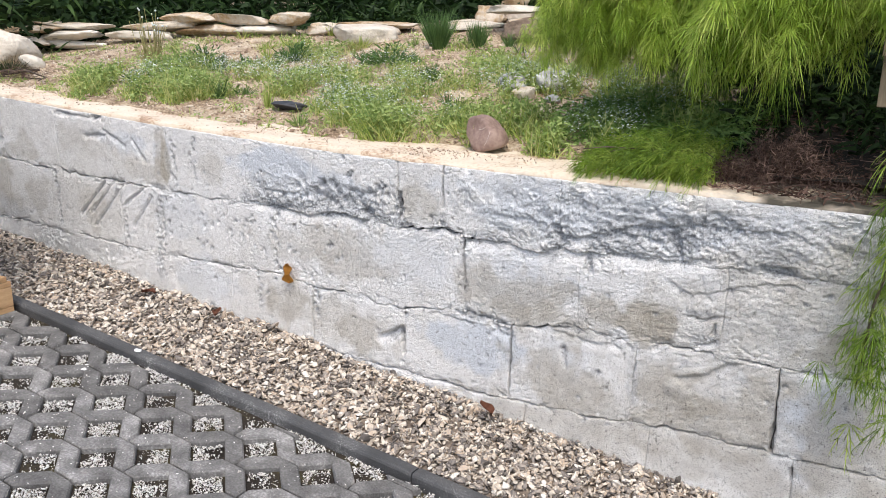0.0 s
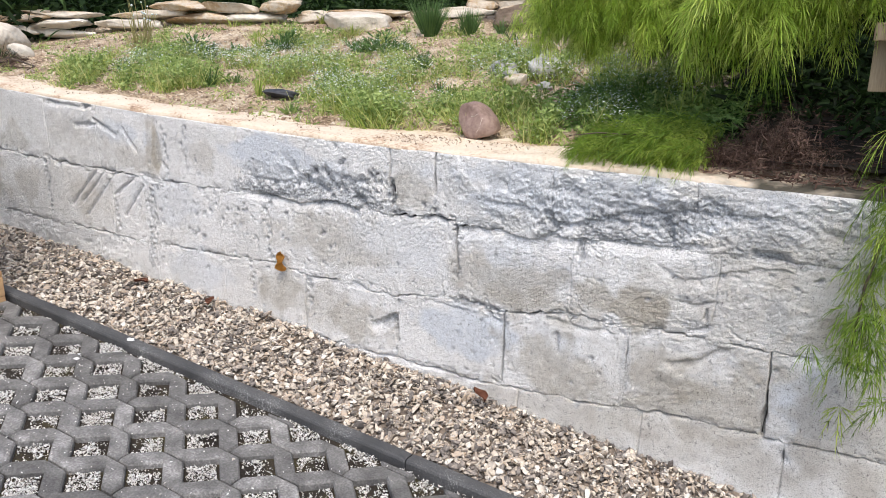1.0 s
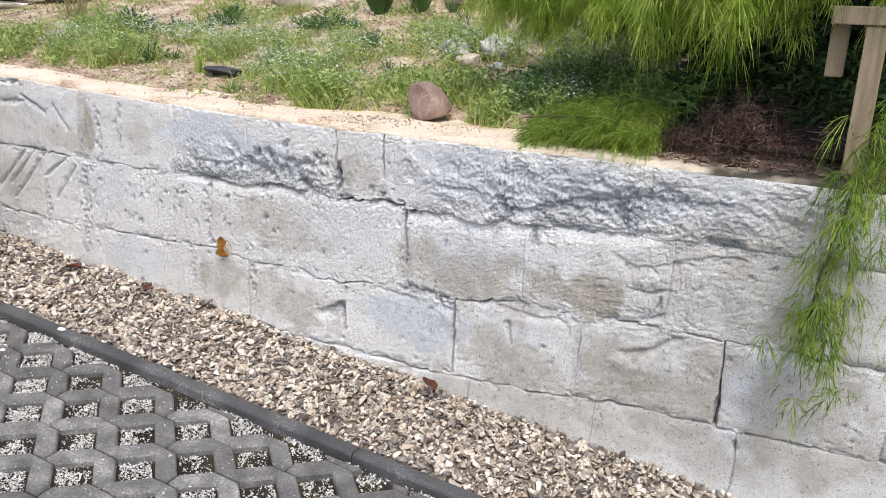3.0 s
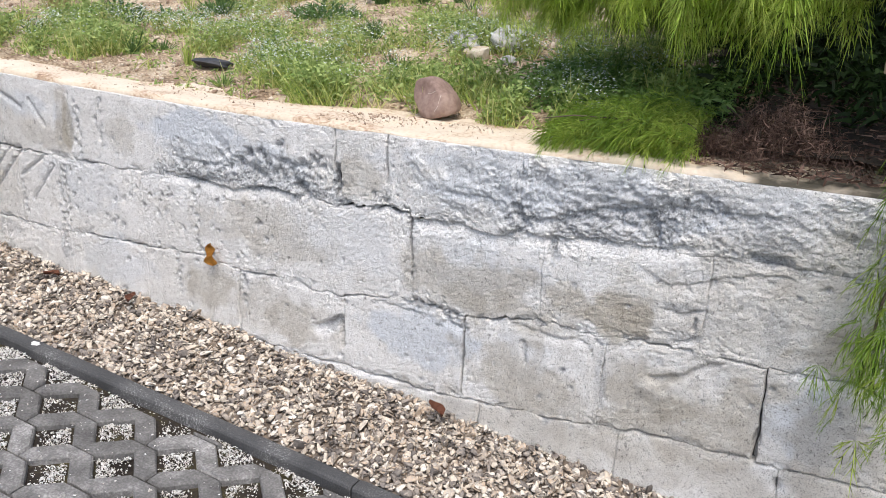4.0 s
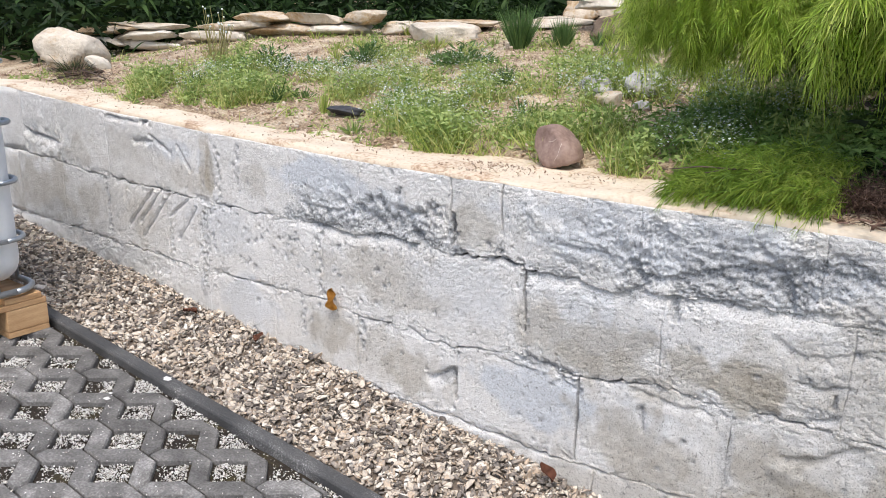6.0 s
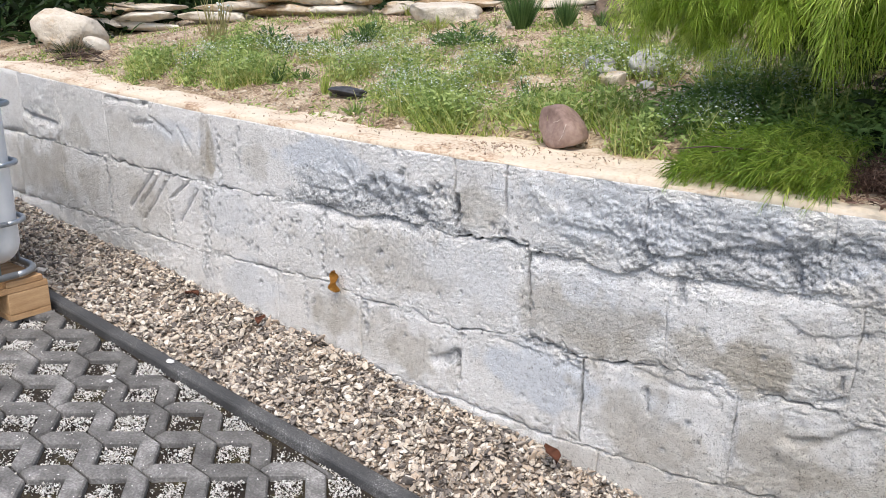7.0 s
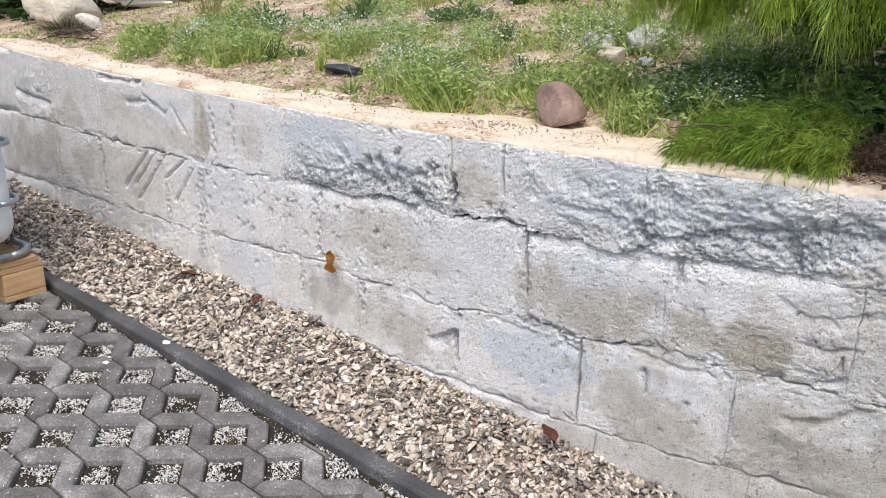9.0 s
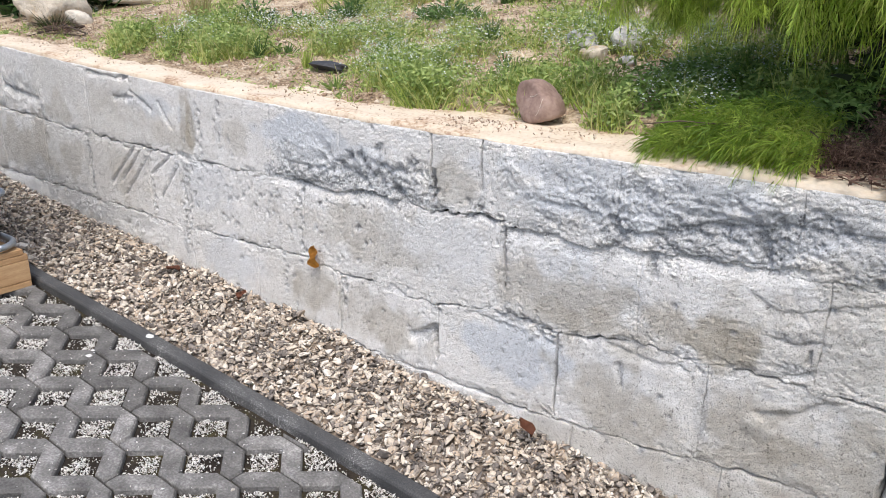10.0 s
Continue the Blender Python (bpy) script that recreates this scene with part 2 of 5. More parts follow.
M_PAVER = material("grey_concrete_paver", [(0.3, (0.07, 0.068, 0.066)), (0.42, (0.118, 0.115, 0.112)), (0.52, (0.168, 0.164, 0.16)), (0.6, (0.25, 0.245, 0.24)), (0.68, (0.38, 0.37, 0.36)), (0.76, (0.62, 0.61, 0.6))], 14, 0.85, 0.8, 160, obj=0.12, fine_mix=0.42, bump_dist=0.004)
M_KERB = material("dark_concrete_kerb", [(0.3, (0.035, 0.036, 0.038)), (0.46, (0.062, 0.063, 0.066)), (0.57, (0.1, 0.1, 0.102)), (0.63, (0.2, 0.2, 0.2)), (0.68, (0.5, 0.5, 0.5))], 6, 0.8, 0.6, 260, fine_mix=0.55, bump_dist=0.002)
M_GRIT = material("pale_grit", [(0.12, (0.3, 0.26, 0.22)), (0.3, (0.62, 0.59, 0.55)), (0.5, (0.8, 0.785, 0.76)), (0.75, (0.88, 0.875, 0.86))], 30, 0.9, 0.3, 200, island=0.6)
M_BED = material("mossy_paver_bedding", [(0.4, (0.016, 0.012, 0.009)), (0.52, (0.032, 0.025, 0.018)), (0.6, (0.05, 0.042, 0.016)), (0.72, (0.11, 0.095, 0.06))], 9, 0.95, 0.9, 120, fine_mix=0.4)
M_GRAVEL = material("mixed_limestone_gravel", [(0.08, (0.13, 0.115, 0.105)), (0.26, (0.25, 0.22, 0.195)), (0.38, (0.4, 0.345, 0.29)), (0.47, (0.5, 0.39, 0.29)), (0.54, (0.42, 0.38, 0.335)), (0.64, (0.57, 0.49, 0.4)), (0.8, (0.66, 0.6, 0.52)), (0.95, (0.78, 0.74, 0.68))], 25, 0.8, 0.3, 150, island=0.8, fine_mix=0.4, bump_dist=0.002)
M_SUBBED = material("dark_gravel_dust", [(0.3, (0.09, 0.07, 0.055)), (0.7, (0.26, 0.215, 0.175))], 30, 0.95, 0.6, 120)
M_SOIL = material("stony_garden_soil", [(0.32, (0.09, 0.06, 0.037)), (0.43, (0.24, 0.17, 0.108)), (0.52, (0.43, 0.34, 0.235)), (0.66, (0.62, 0.54, 0.42))], 7, 0.95, 0.8, 90, fine_mix=0.5, bump_dist=0.01)
M_EARTH = material("bare_ground", [(0.3, (0.14, 0.14, 0.13)), (0.7, (0.26, 0.26, 0.25))], 2, 0.95, 0.5, 40)
M_STONE = material("cream_limestone", [(0.24, (0.3, 0.2, 0.11)), (0.34, (0.48, 0.36, 0.23)), (0.44, (0.56, 0.49, 0.4)), (0.75, (0.72, 0.68, 0.6))], 7, 0.85, 0.8, 50, obj=0.4, bump_dist=0.012)
M_REDROCK = material("red_brown_cobble", [(0.3, (0.15, 0.095, 0.08)), (0.5, (0.27, 0.185, 0.155)), (0.72, (0.4, 0.3, 0.26))], 12, 0.7, 0.4, 90)
M_VEIN = material("white_quartz_vein", [(0.3, (0.5, 0.42, 0.36)), (0.7, (0.6, 0.52, 0.46))], 20, 0.6, 0.2)
M_SLATE = material("black_slate", [(0.3, (0.025, 0.026, 0.03)), (0.7, (0.06, 0.062, 0.07))], 20, 0.6, 0.4)
M_PALEROCK = material("lichen_grey_rock", [(0.3, (0.2, 0.2, 0.2)), (0.5, (0.45, 0.44, 0.42)), (0.7, (0.75, 0.74, 0.71))], 14, 0.85, 0.5, 60, obj=0.3)
M_SOILSTONE = material("tan_stone_chips", [(0.2, (0.25, 0.17, 0.12)), (0.5, (0.45, 0.34, 0.25)), (0.75, (0.62, 0.53, 0.43))], 20, 0.85, 0.2, 90, island=0.6)
M_WEED = material("soft_weed_leaf", [(0.25, (0.16, 0.26, 0.06)), (0.7, (0.43, 0.52, 0.19))], 4, 0.6, 0, 20, island=0.5, trans=0.3)
# darker copy of the weed leaf with the maple's shade in its colour
M_WEED_SHADED = material("shaded_weed_leaf", [(0.25, (0.09, 0.18, 0.04)), (0.7, (0.27, 0.4, 0.12))], 4, 0.6, 0, 20, island=0.5, trans=0.3)
# humus made near-black so that it carries the shade under the tree
M_SHADE_HUMUS = material("shade_black_humus", [(0.3, (0.008, 0.006, 0.004)), (0.7, (0.03, 0.022, 0.016))], 14, 0.95, 0.8, 90)
M_LEAF = material("maple_leaf", [(0.22, (0.28, 0.44, 0.05)), (0.5, (0.5, 0.68, 0.1)), (0.75, (0.74, 0.84, 0.22))], 3.0, 0.5, 0, 12, island=0.5, trans=0.5)
# shaded copy of maple_leaf: the crown's inner shade is in the colour
M_LEAFSHADE_CROWN = material("maple_leaf_crown_shade", [(0.22, (0.03, 0.07, 0.012)), (0.5, (0.07, 0.15, 0.02)), (0.75, (0.14, 0.25, 0.04))], 3.0, 0.5, 0, 12, island=0.45, trans=0.2)
M_SHOOT = material("maple_shoot_leaf", [(0.25, (0.14, 0.25, 0.03)), (0.5, (0.28, 0.43, 0.055)), (0.75, (0.5, 0.6, 0.12))], 4.0, 0.5, 0, 12, island=0.4, trans=0.45)
# shaded copy of maple_leaf for the drape that hangs deeper in
M_LEAFSHADE_DRAPE = material("maple_leaf_drape_shade", [(0.25, (0.05, 0.12, 0.015)), (0.5, (0.13, 0.25, 0.028)), (0.75, (0.25, 0.38, 0.05))], 4.0, 0.55, 0, 12, island=0.4, trans=0.3)
M_BARK = material("grey_brown_bark", [(0.3, (0.04, 0.03, 0.022)), (0.7, (0.13, 0.1, 0.075))], 20, 0.9, 0.7, 90)
M_DEAD = material("dead_brown_foliage", [(0.25, (0.04, 0.024, 0.018)), (0.5, (0.12, 0.072, 0.055)), (0.75, (0.26, 0.17, 0.135))], 9, 0.9, 0, 30, island=0.5, trans=0.15)
M_GRASS = material("weed_grass", [(0.2, (0.19, 0.28, 0.05)), (0.5, (0.42, 0.51, 0.12)), (0.8, (0.7, 0.66, 0.32))], 2.5, 0.6, 0, 12, island=0.6, trans=0.3)
M_HERB = material("dark_herb_leaf", [(0.25, (0.05, 0.11, 0.03)), (0.7, (0.15, 0.26, 0.08))], 5, 0.6, 0, 20, island=0.4, trans=0.25)
M_STRAW = material("straw_stem", [(0.3, (0.25, 0.22, 0.08)), (0.7, (0.45, 0.42, 0.2))], 9, 0.7, 0, 30, island=0.4, trans=0.2)
M_FLOWER = material("pale_blue_white_flower", [(0.3, (0.5, 0.58, 0.55)), (0.7, (0.75, 0.8, 0.78))], 9, 0.7, 0, 30, island=0.5, trans=0.2)
# shrub leaf, darkened until its colour holds the shade under the maple
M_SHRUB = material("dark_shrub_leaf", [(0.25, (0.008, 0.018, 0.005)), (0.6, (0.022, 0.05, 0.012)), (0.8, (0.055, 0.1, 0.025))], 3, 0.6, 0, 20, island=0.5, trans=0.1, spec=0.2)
M_WOOD = material("weathered_pale_timber", [(0.3, (0.2, 0.15, 0.09)), (0.5, (0.34, 0.26, 0.17)), (0.7, (0.45, 0.36, 0.24))], 6, 0.8, 0.3, 60, stretch=(12, 12, 1), bump_dist=0.002)
M_PALLET = material("raw_pallet_pine", [(0.3, (0.3, 0.17, 0.08)), (0.5, (0.46, 0.28, 0.14)), (0.72, (0.6, 0.4, 0.22))], 5, 0.75, 0.3, 50, obj=0.2, stretch=(10, 1.2, 10), bump_dist=0.002)
M_TANK = material("white_tank_plastic", [(0.3, (0.68, 0.7, 0.71)), (0.7, (0.78, 0.79, 0.8))], 3, 0.4, 0.05, 60)
M_ZINC = material("galvanised_steel", [(0.3, (0.3, 0.33, 0.36)), (0.7, (0.46, 0.49, 0.52))], 20, 0.4, 0.1, 90, metal=0.8)
M_DRYLEAF = material("orange_dry_leaf", [(0.3, (0.4, 0.17, 0.025)), (0.7, (0.62, 0.33, 0.07))], 40, 0.7, 0.2)
M_RUST = material("red_brown_dry_leaf", [(0.3, (0.12, 0.045, 0.025)), (0.7, (0.24, 0.1, 0.06))], 40, 0.7, 0.2)
M_DROP = material("chalky_white_splash", [(0.3, (0.6, 0.6, 0.6)), (0.7, (0.78, 0.78, 0.77))], 40, 0.9, 0.2)
M_REDWOOD = material("orange_brown_timber", [(0.3, (0.22, 0.1, 0.045)), (0.7, (0.42, 0.23, 0.11))], 8, 0.7, 0.2)
M_BARKROCK = material("brown_grey_rock", [(0.3, (0.07, 0.05, 0.035)), (0.5, (0.17, 0.125, 0.09)), (0.72, (0.34, 0.28, 0.21))], 11, 0.9, 0.7, 60, bump_dist=0.01)
M_SLAB = material("grey_stone_slab", [(0.3, (0.35, 0.36, 0.37)), (0.7, (0.52, 0.53, 0.54))], 9, 0.85, 0.3)

# paints shade and dirt onto the cap below the maple
shade_dirty_end(M_CAP, 0.35, 1.35, M_CAP_SHADE_DIRT)

# ---- heights of the place ----
def paving_z(x, y=-0.5):
    """Top of the paving, which falls to the east."""
    return -0.064 - 0.11 * np.clip(x, -5, 5) + 0.02 * np.clip(y, -3, 3)


def base_z(x):
    """Top of the gravel along the wall."""
    return 0.018 - 0.08 * np.clip(x, -5, 5)


KERB_Y0, KERB_SLOPE, KERB_UP, KERB_W = -0.3755, 0.041, 0.018, 0.05


def kerb_y(x):
    """South edge of the kerb."""
    return KERB_Y0 + KERB_SLOPE * x


def wall_lift(x):
    """How far the west end of the wall rises."""
    u = np.clip(-x - 0.3, 0, 2.6)
    return 0.016 * u + 0.01 * u**2


def wall_top(x):
    return 0.799 + wall_lift(x)


def soil_edge(x):
    """Where the soil laps over the cap."""
    return 0.14 + 0.11 * smooth01(-0.75, -0.25, x) * smooth01(0.9, 0.4, x) + 0.03 * fbm(x * 2.5, x * 0 + 3, 3, 25)


def garden_z(x, y):
    x, y = np.asarray(x, float), np.asarray(y, float)
    back = np.clip(y - 0.25, 0, 2.6)
    z = 0.806 + wall_lift(x) * smooth01(1.0, 0.25, y) + 0.17 * back + 0.02 * back**2
    z = z + 0.07 * smooth01(-1.5, -2.9, x) * smooth01(0.2, 0.9, y) * smooth01(2.4, 1.2, y)
    return z + 0.01 * fbm(x * 3, y * 3, 4, 5) - 0.05 * smooth01(0.05, -0.04, y - soil_edge(x))


# ---- ground and paving ----
def grid_sheet(name, xs, ys, zfun, mat):
    gx, gy = np.meshgrid(xs, ys)
    v = np.stack([gx, gy, zfun(gx, gy)], -1).reshape(-1, 3)
    a, b = np.meshgrid(np.arange(len(xs) - 1), np.arange(len(ys) - 1))
    i = (b * len(xs) + a).ravel()
    return fast_mesh(name, v, np.stack([i, i + 1, i + 1 + len(xs), i + len(xs)], 1), mat, True)


far = np.array([-400, -150, -60, -25, -12, -7, -5, -3, -1, 1, 3, 5, 7, 12, 25, 60, 150, 400.0])
ground = grid_sheet("ground", far, far, lambda x, y: paving_z(x, y) - 0.09, M_EARTH)
tagged(ground, "bare brown earth sheet under the paving and the garden", "ground", kind="structure")

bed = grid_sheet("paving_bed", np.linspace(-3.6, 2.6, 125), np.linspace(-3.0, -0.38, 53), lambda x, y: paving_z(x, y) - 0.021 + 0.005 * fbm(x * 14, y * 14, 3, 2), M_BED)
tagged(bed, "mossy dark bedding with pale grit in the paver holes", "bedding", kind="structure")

PITCH, HALF, TURN45 = 0.153, 0.0305, radians(46.4)
E1 = np.array([math.cos(TURN45), math.sin(TURN45)])
E2 = np.array([math.sin(TURN45), -math.cos(TURN45)])
ORIGIN = np.array([-0.809, -0.655])


def step_outline(h):
    """Plan of one stepped paver: four arms that turn at right angles, with pointed ends."""
    return np.array([(0, 0), (h, -h), (1 - h, -h), (1 + h, h), (1 + h, 1 - h), (2 - h, 1 - h), (2 + h, 1 + h), (2 + h, 2 - h), (2, 2), (2 - h, 2 - h), (2 - h, 1 + h), (1 + h, 1 + h), (1 - h, 1 - h), (1 - h, h), (h, h)], float)


def shrink(poly, d):
    """Moves every edge of a polygon inwards by d."""
    out, n = [], len(poly)
    area = sum(poly[i][0] * poly[(i + 1) % n][1] - poly[(i + 1) % n][0] * poly[i][1] for i in range(n))
    s = 1 if area > 0 else -1
    for i in range(n):
        a, b, c = poly[i - 1], poly[i], poly[(i + 1) % n]
        n1, n2 = s * np.array([a[1] - b[1], b[0] - a[0]]), s * np.array([b[1] - c[1], c[0] - b[0]])
        n1, n2 = n1 / (np.linalg.norm(n1) + 1e-9), n2 / (np.linalg.norm(n2) + 1e-9)
        k = n1 + n2
        out.append(b + k * d / max(0.35, 1 + n1 @ n2))
    return np.array(out)


def signed_area(poly):
    x, y = poly[:, 0], poly[:, 1]
    return 0.5 * float(np.sum(x * np.roll(y, -1) - np.roll(x, -1) * y))


def cut_pieces(poly, fun):
    """The pieces of a polygon that lie south of the line y = fun(x)."""
    n = len(poly)
    below = [p[1] < fun(p[0]) for p in poly]
    if all(below):
        return [poly]
    first = next(k for k in range(n) if not below[k])
    pieces, run = [], []
    for k in range(first, first + n):
        a, b = poly[k % n], poly[(k + 1) % n]
        da, db = a[1] - fun(a[0]), b[1] - fun(b[0])
        if (da < 0) != (db < 0):
            run.append(a + (b - a) * da / (da - db))
        if db < 0:
            run.append(b)
        elif run:
            pieces.append(np.array(run))
            run = []
    way_round = signed_area(poly) > 0
    if any((signed_area(q) > 0) != way_round for q in pieces if len(q) > 2):
        return [np.concatenate(pieces)]
    return pieces


pavement = tagged(new("pavement"), "grey stepped grass pavers with pale grit in their holes", "paving", kind="structure")
r_pave = np.random.default_rng(11)


def paver(poly):
    bm = bmesh.new()
    rings = []
    for d, z in ((0.003, -0.06), (0.003, -0.006), (0.0075, 0.0)):
        rings.append([bm.verts.new((x, y, z + float(paving_z(x, y)))) for x, y in shrink(poly, d)])
    for a, b in zip(rings, rings[1:]):
        for k in range(len(a)):
            bm.faces.new((a[k], a[(k + 1) % len(a)], b[(k + 1) % len(a)], b[k]))
    bm.faces.new(rings[-1])
    ob = part("paver", bm, M_PAVER, pavement)
    ob.matrix_basis = pose(0, 0, r_pave.normal(0, 0.0012))
    return ob


STEP = step_outline(HALF / PITCH) * PITCH
for m_ in range(-26, 27):
    for k_ in range(-24, 24):
        o = ORIGIN + E1 * PITCH * (m_ + 2 * k_ + (m_ % 2)) + E2 * PITCH * (2 * k_ + (m_ % 2))
        if not (-3.4 < o[0] < 2.2 and -2.7 < o[1] < -0.12):
            continue
        poly = np.array([o + E1 * u + E2 * v for u, v in STEP])
        for piece in cut_pieces(poly, lambda x: kerb_y(x) - 0.022):
            if len(piece) > 2 and abs(signed_area(piece)) > 0.0012:
                paver(piece)

# pale chips lying in the holes of the pavers
n_chip = 330000
cx, cy = rng.uniform(-2.7, 1.0, n_chip), rng.uniform(-1.45, -0.37, n_chip)
rel = np.stack([cx, cy], 1) - ORIGIN
u_, v_ = rel @ E1 / PITCH, rel @ E2 / PITCH
edge_u, edge_v = np.abs(u_ - np.round(u_)), np.abs(v_ - np.round(v_))
in_hole = (edge_u > HALF / PITCH + 0.03) & (edge_v > HALF / PITCH + 0.03)
by_kerb = kerb_y(cx) - cy < 0.03
heap = fbm(cx * 16, cy * 16, 3, 31) + 0.35 * fbm(cx * 90, cy * 90, 2, 32) + 0.5 * lattice_noise(np.floor(u_) * 3.7, np.floor(v_) * 5.3, 34)
loose = rng.random(n_chip)
keep = (cy < kerb_y(cx) - 0.006) & np.where(in_hole, (heap > -0.2) | (loose < 0.15), np.where(by_kerb, (heap > 0.25) | (loose < 0.06), loose < 0.006 + 0.012 * (heap > 0.3)))
sz = rng.gamma(6, 0.00043, n_chip).clip(0.0012, 0.006)
zz = paving_z(cx, cy) + np.where(in_hole | by_kerb, -0.017 + 0.006 * np.clip(heap + 0.1, 0, 1), 0.0008) + rng.uniform(-0.002, 0.003, n_chip) * (in_hole | by_kerb)
chips = scatter_stones("pale_chippings", np.stack([cx, cy, zz], 1)[keep], sz[keep] * 1.15, M_GRIT, 0, (1.35, 0.85, 0.5), seed=5, tilt=0.7, shade=False)
tagged(chips, "pale crushed stone chips in the paver holes", "chippings", kind="stuff")

# ---- kerb ----
kerb_line = tagged(new("kerb"), "dark grey concrete edging stones in a row", "kerb", kind="structure")
joints = [-3.6, -1.93, 0.06, 1.06, 2.3]
for x0, x1 in zip(joints, joints[1:]):
    bm = bmesh.new()
    prof = [(0.0, -0.16), (0.0, KERB_UP - 0.01), (0.003, KERB_UP - 0.004), (0.009, KERB_UP), (KERB_W - 0.009, KERB_UP), (KERB_W - 0.003, KERB_UP - 0.004), (KERB_W, KERB_UP - 0.01), (KERB_W, -0.16)]
    rings = []
    for x in np.linspace(x0 + 0.002, x1 - 0.002, 60):
        e = 0.003 if x in (x0 + 0.002, x1 - 0.002) else 0
        rings.append([bm.verts.new((x, kerb_y(x) + y + 0.0008 * lattice_noise(np.array(x * 30), np.array(y * 90.0)), float(paving_z(x)) + z - e)) for y, z in prof])
    for a, b in zip(rings, rings[1:]):
        for k in range(len(prof) - 1):
            bm.faces.new((a[k], b[k], b[k + 1], a[k + 1]))
    bm.faces.new(rings[0])
    bm.faces.new(rings[-1])
    part("kerb_stone", bm, M_KERB, kerb_line)

# ---- gravel strip ----
def strip_z(x, y):
    t = np.clip((y - kerb_y(x) - 0.05) / 0.32, 0, 1)
    low, high = paving_z(x) + 0.006, base_z(x)
    return low * (1 - t) + high * t + 0.012 * fbm(x * 6, y * 6, 3, 8)


strip = grid_sheet("gravel_strip", np.linspace(-3.6, 2.4, 120), np.linspace(-0.56, 0.03, 24), lambda x, y: np.where(y < kerb_y(x) + 0.03, paving_z(x) - 0.03, strip_z(x, y) - 0.012), M_SUBBED)
tagged(strip, "dusty bed of the gravel strip along the wall", "gravel bed", kind="structure")
n_g = 14400
gx = rng.uniform(-2.95, 1.35, n_g)
gy = kerb_y(gx) + 0.056 + rng.random(n_g) * (-0.002 - kerb_y(gx) - 0.056)
g_size = 1.2 * rng.gamma(9, 0.00125, n_g).clip(0.0055, 0.02)
rise = rng.uniform(-0.012, 0.007, n_g)
g_place = np.stack([gx, gy, strip_z(gx, gy) + rise], 1)
for on_top, level in ((rise > -0.004, 2), (rise <= -0.004, 1)):
    gravel = scatter_stones("gravel", g_place[on_top], g_size[on_top], M_GRAVEL, level, (1.1, 0.8, 0.5), seed=9 + level, tilt=0.5, shade=False)
    tagged(gravel, "cream, grey and brown limestone gravel heaped along the wall", "gravel", kind="stuff")

# ---- the block wall ----
wall = tagged(new("wall_north"), "old limewashed concrete block retaining wall, cracked and chipped", "wall", kind="structure")
core = part("wall_core", box_bm((-3.7, 0.035, -0.6), (2.6, 0.32, 0.778)), M_MORTAR, wall)
COURSES = [
    (0.556, 0.77, [-3.65, -3.2, -2.8, -2.46, -2.06, -1.72, -1.35, -0.93, -0.60, -0.243, -0.073, 0.33, 0.74, 1.15, 1.56, 2.0, 2.5]),
    (0.303, 0.556, [-3.65, -3.3, -2.88, -2.47, -2.09, -1.66, -1.405, -1.02, -0.78, -0.40, 0.008, 0.40, 0.81, 1.22, 1.62, 2.05, 2.5]),
    (0.07, 0.303, [-3.65, -3.35, -2.95, -2.55, -2.15, -1.77, -1.40, -1.03, -0.618, -0.217, 0.186, 0.58, 0.97, 1.36, 1.76, 2.15, 2.5]),
    (-0.2, 0.07, [-3.65, -3.2, -2.8, -2.4, -2.0, -1.6, -1.2, -0.8, -0.4, -0.16, 0.24, 0.64, 1.03, 1.43, 1.83, 2.2, 2.5]),
]
# ellipses: x, z, half width, half height, strength
BARE = [(-2.1, 0.24, 0.4, 0.05, 0.4), (-2.5, 0.32, 0.2, 0.08, 0.4), (-0.6, 0.585, 0.34, 0.035, 0.95), (-0.42, 0.605, 0.13, 0.06, 0.85), (-0.72, 0.64, 0.2, 0.05, 0.4), (-0.24, 0.62, 0.018, 0.06, 0.9), (0.1, 0.58, 0.1, 0.02, 0.6), (0.22, 0.61, 0.14, 0.03, 0.5), (0.34, 0.61, 0.07, 0.06, 0.85), (0.5, 0.62, 0.16, 0.045, 0.85), (0.6, 0.665, 0.15, 0.045, 0.9), (0.68, 0.64, 0.05, 0.05, 1.0), (0.78, 0.7, 0.16, 0.03, 0.7), (0.45, 0.72, 0.3, 0.03, 0.4), (0.95, 0.72, 0.25, 0.03, 0.4), (0.93, 0.61, 0.05, 0.02, 0.8), (1.03, 0.6, 0.09, 0.015, 0.6), (0.9, 0.66, 0.1, 0.03, 0.5), (-1.41, 0.45, 0.02, 0.12, 0.55), (-1.435, 0.22, 0.02, 0.07, 0.6), (-1.34, 0.7, 0.02, 0.1, 0.35), (-1.85, 0.75, 0.1, 0.02, 0.5), (-2.7, 0.72, 0.1, 0.04, 0.5), (0.42, 0.54, 0.015, 0.04, 0.8), (0.97, 0.42, 0.03, 0.1, 0.35), (0.58, 0.22, 0.02, 0.09, 0.45), (0.775, 0.385, 0.04, 0.015, 0.6), (0.755, 0.46, 0.05, 0.012, 0.5), (-0.25, 0.18, 0.04, 0.035, 0.7), (0.04, 0.3, 0.03, 0.03, 0.4)]
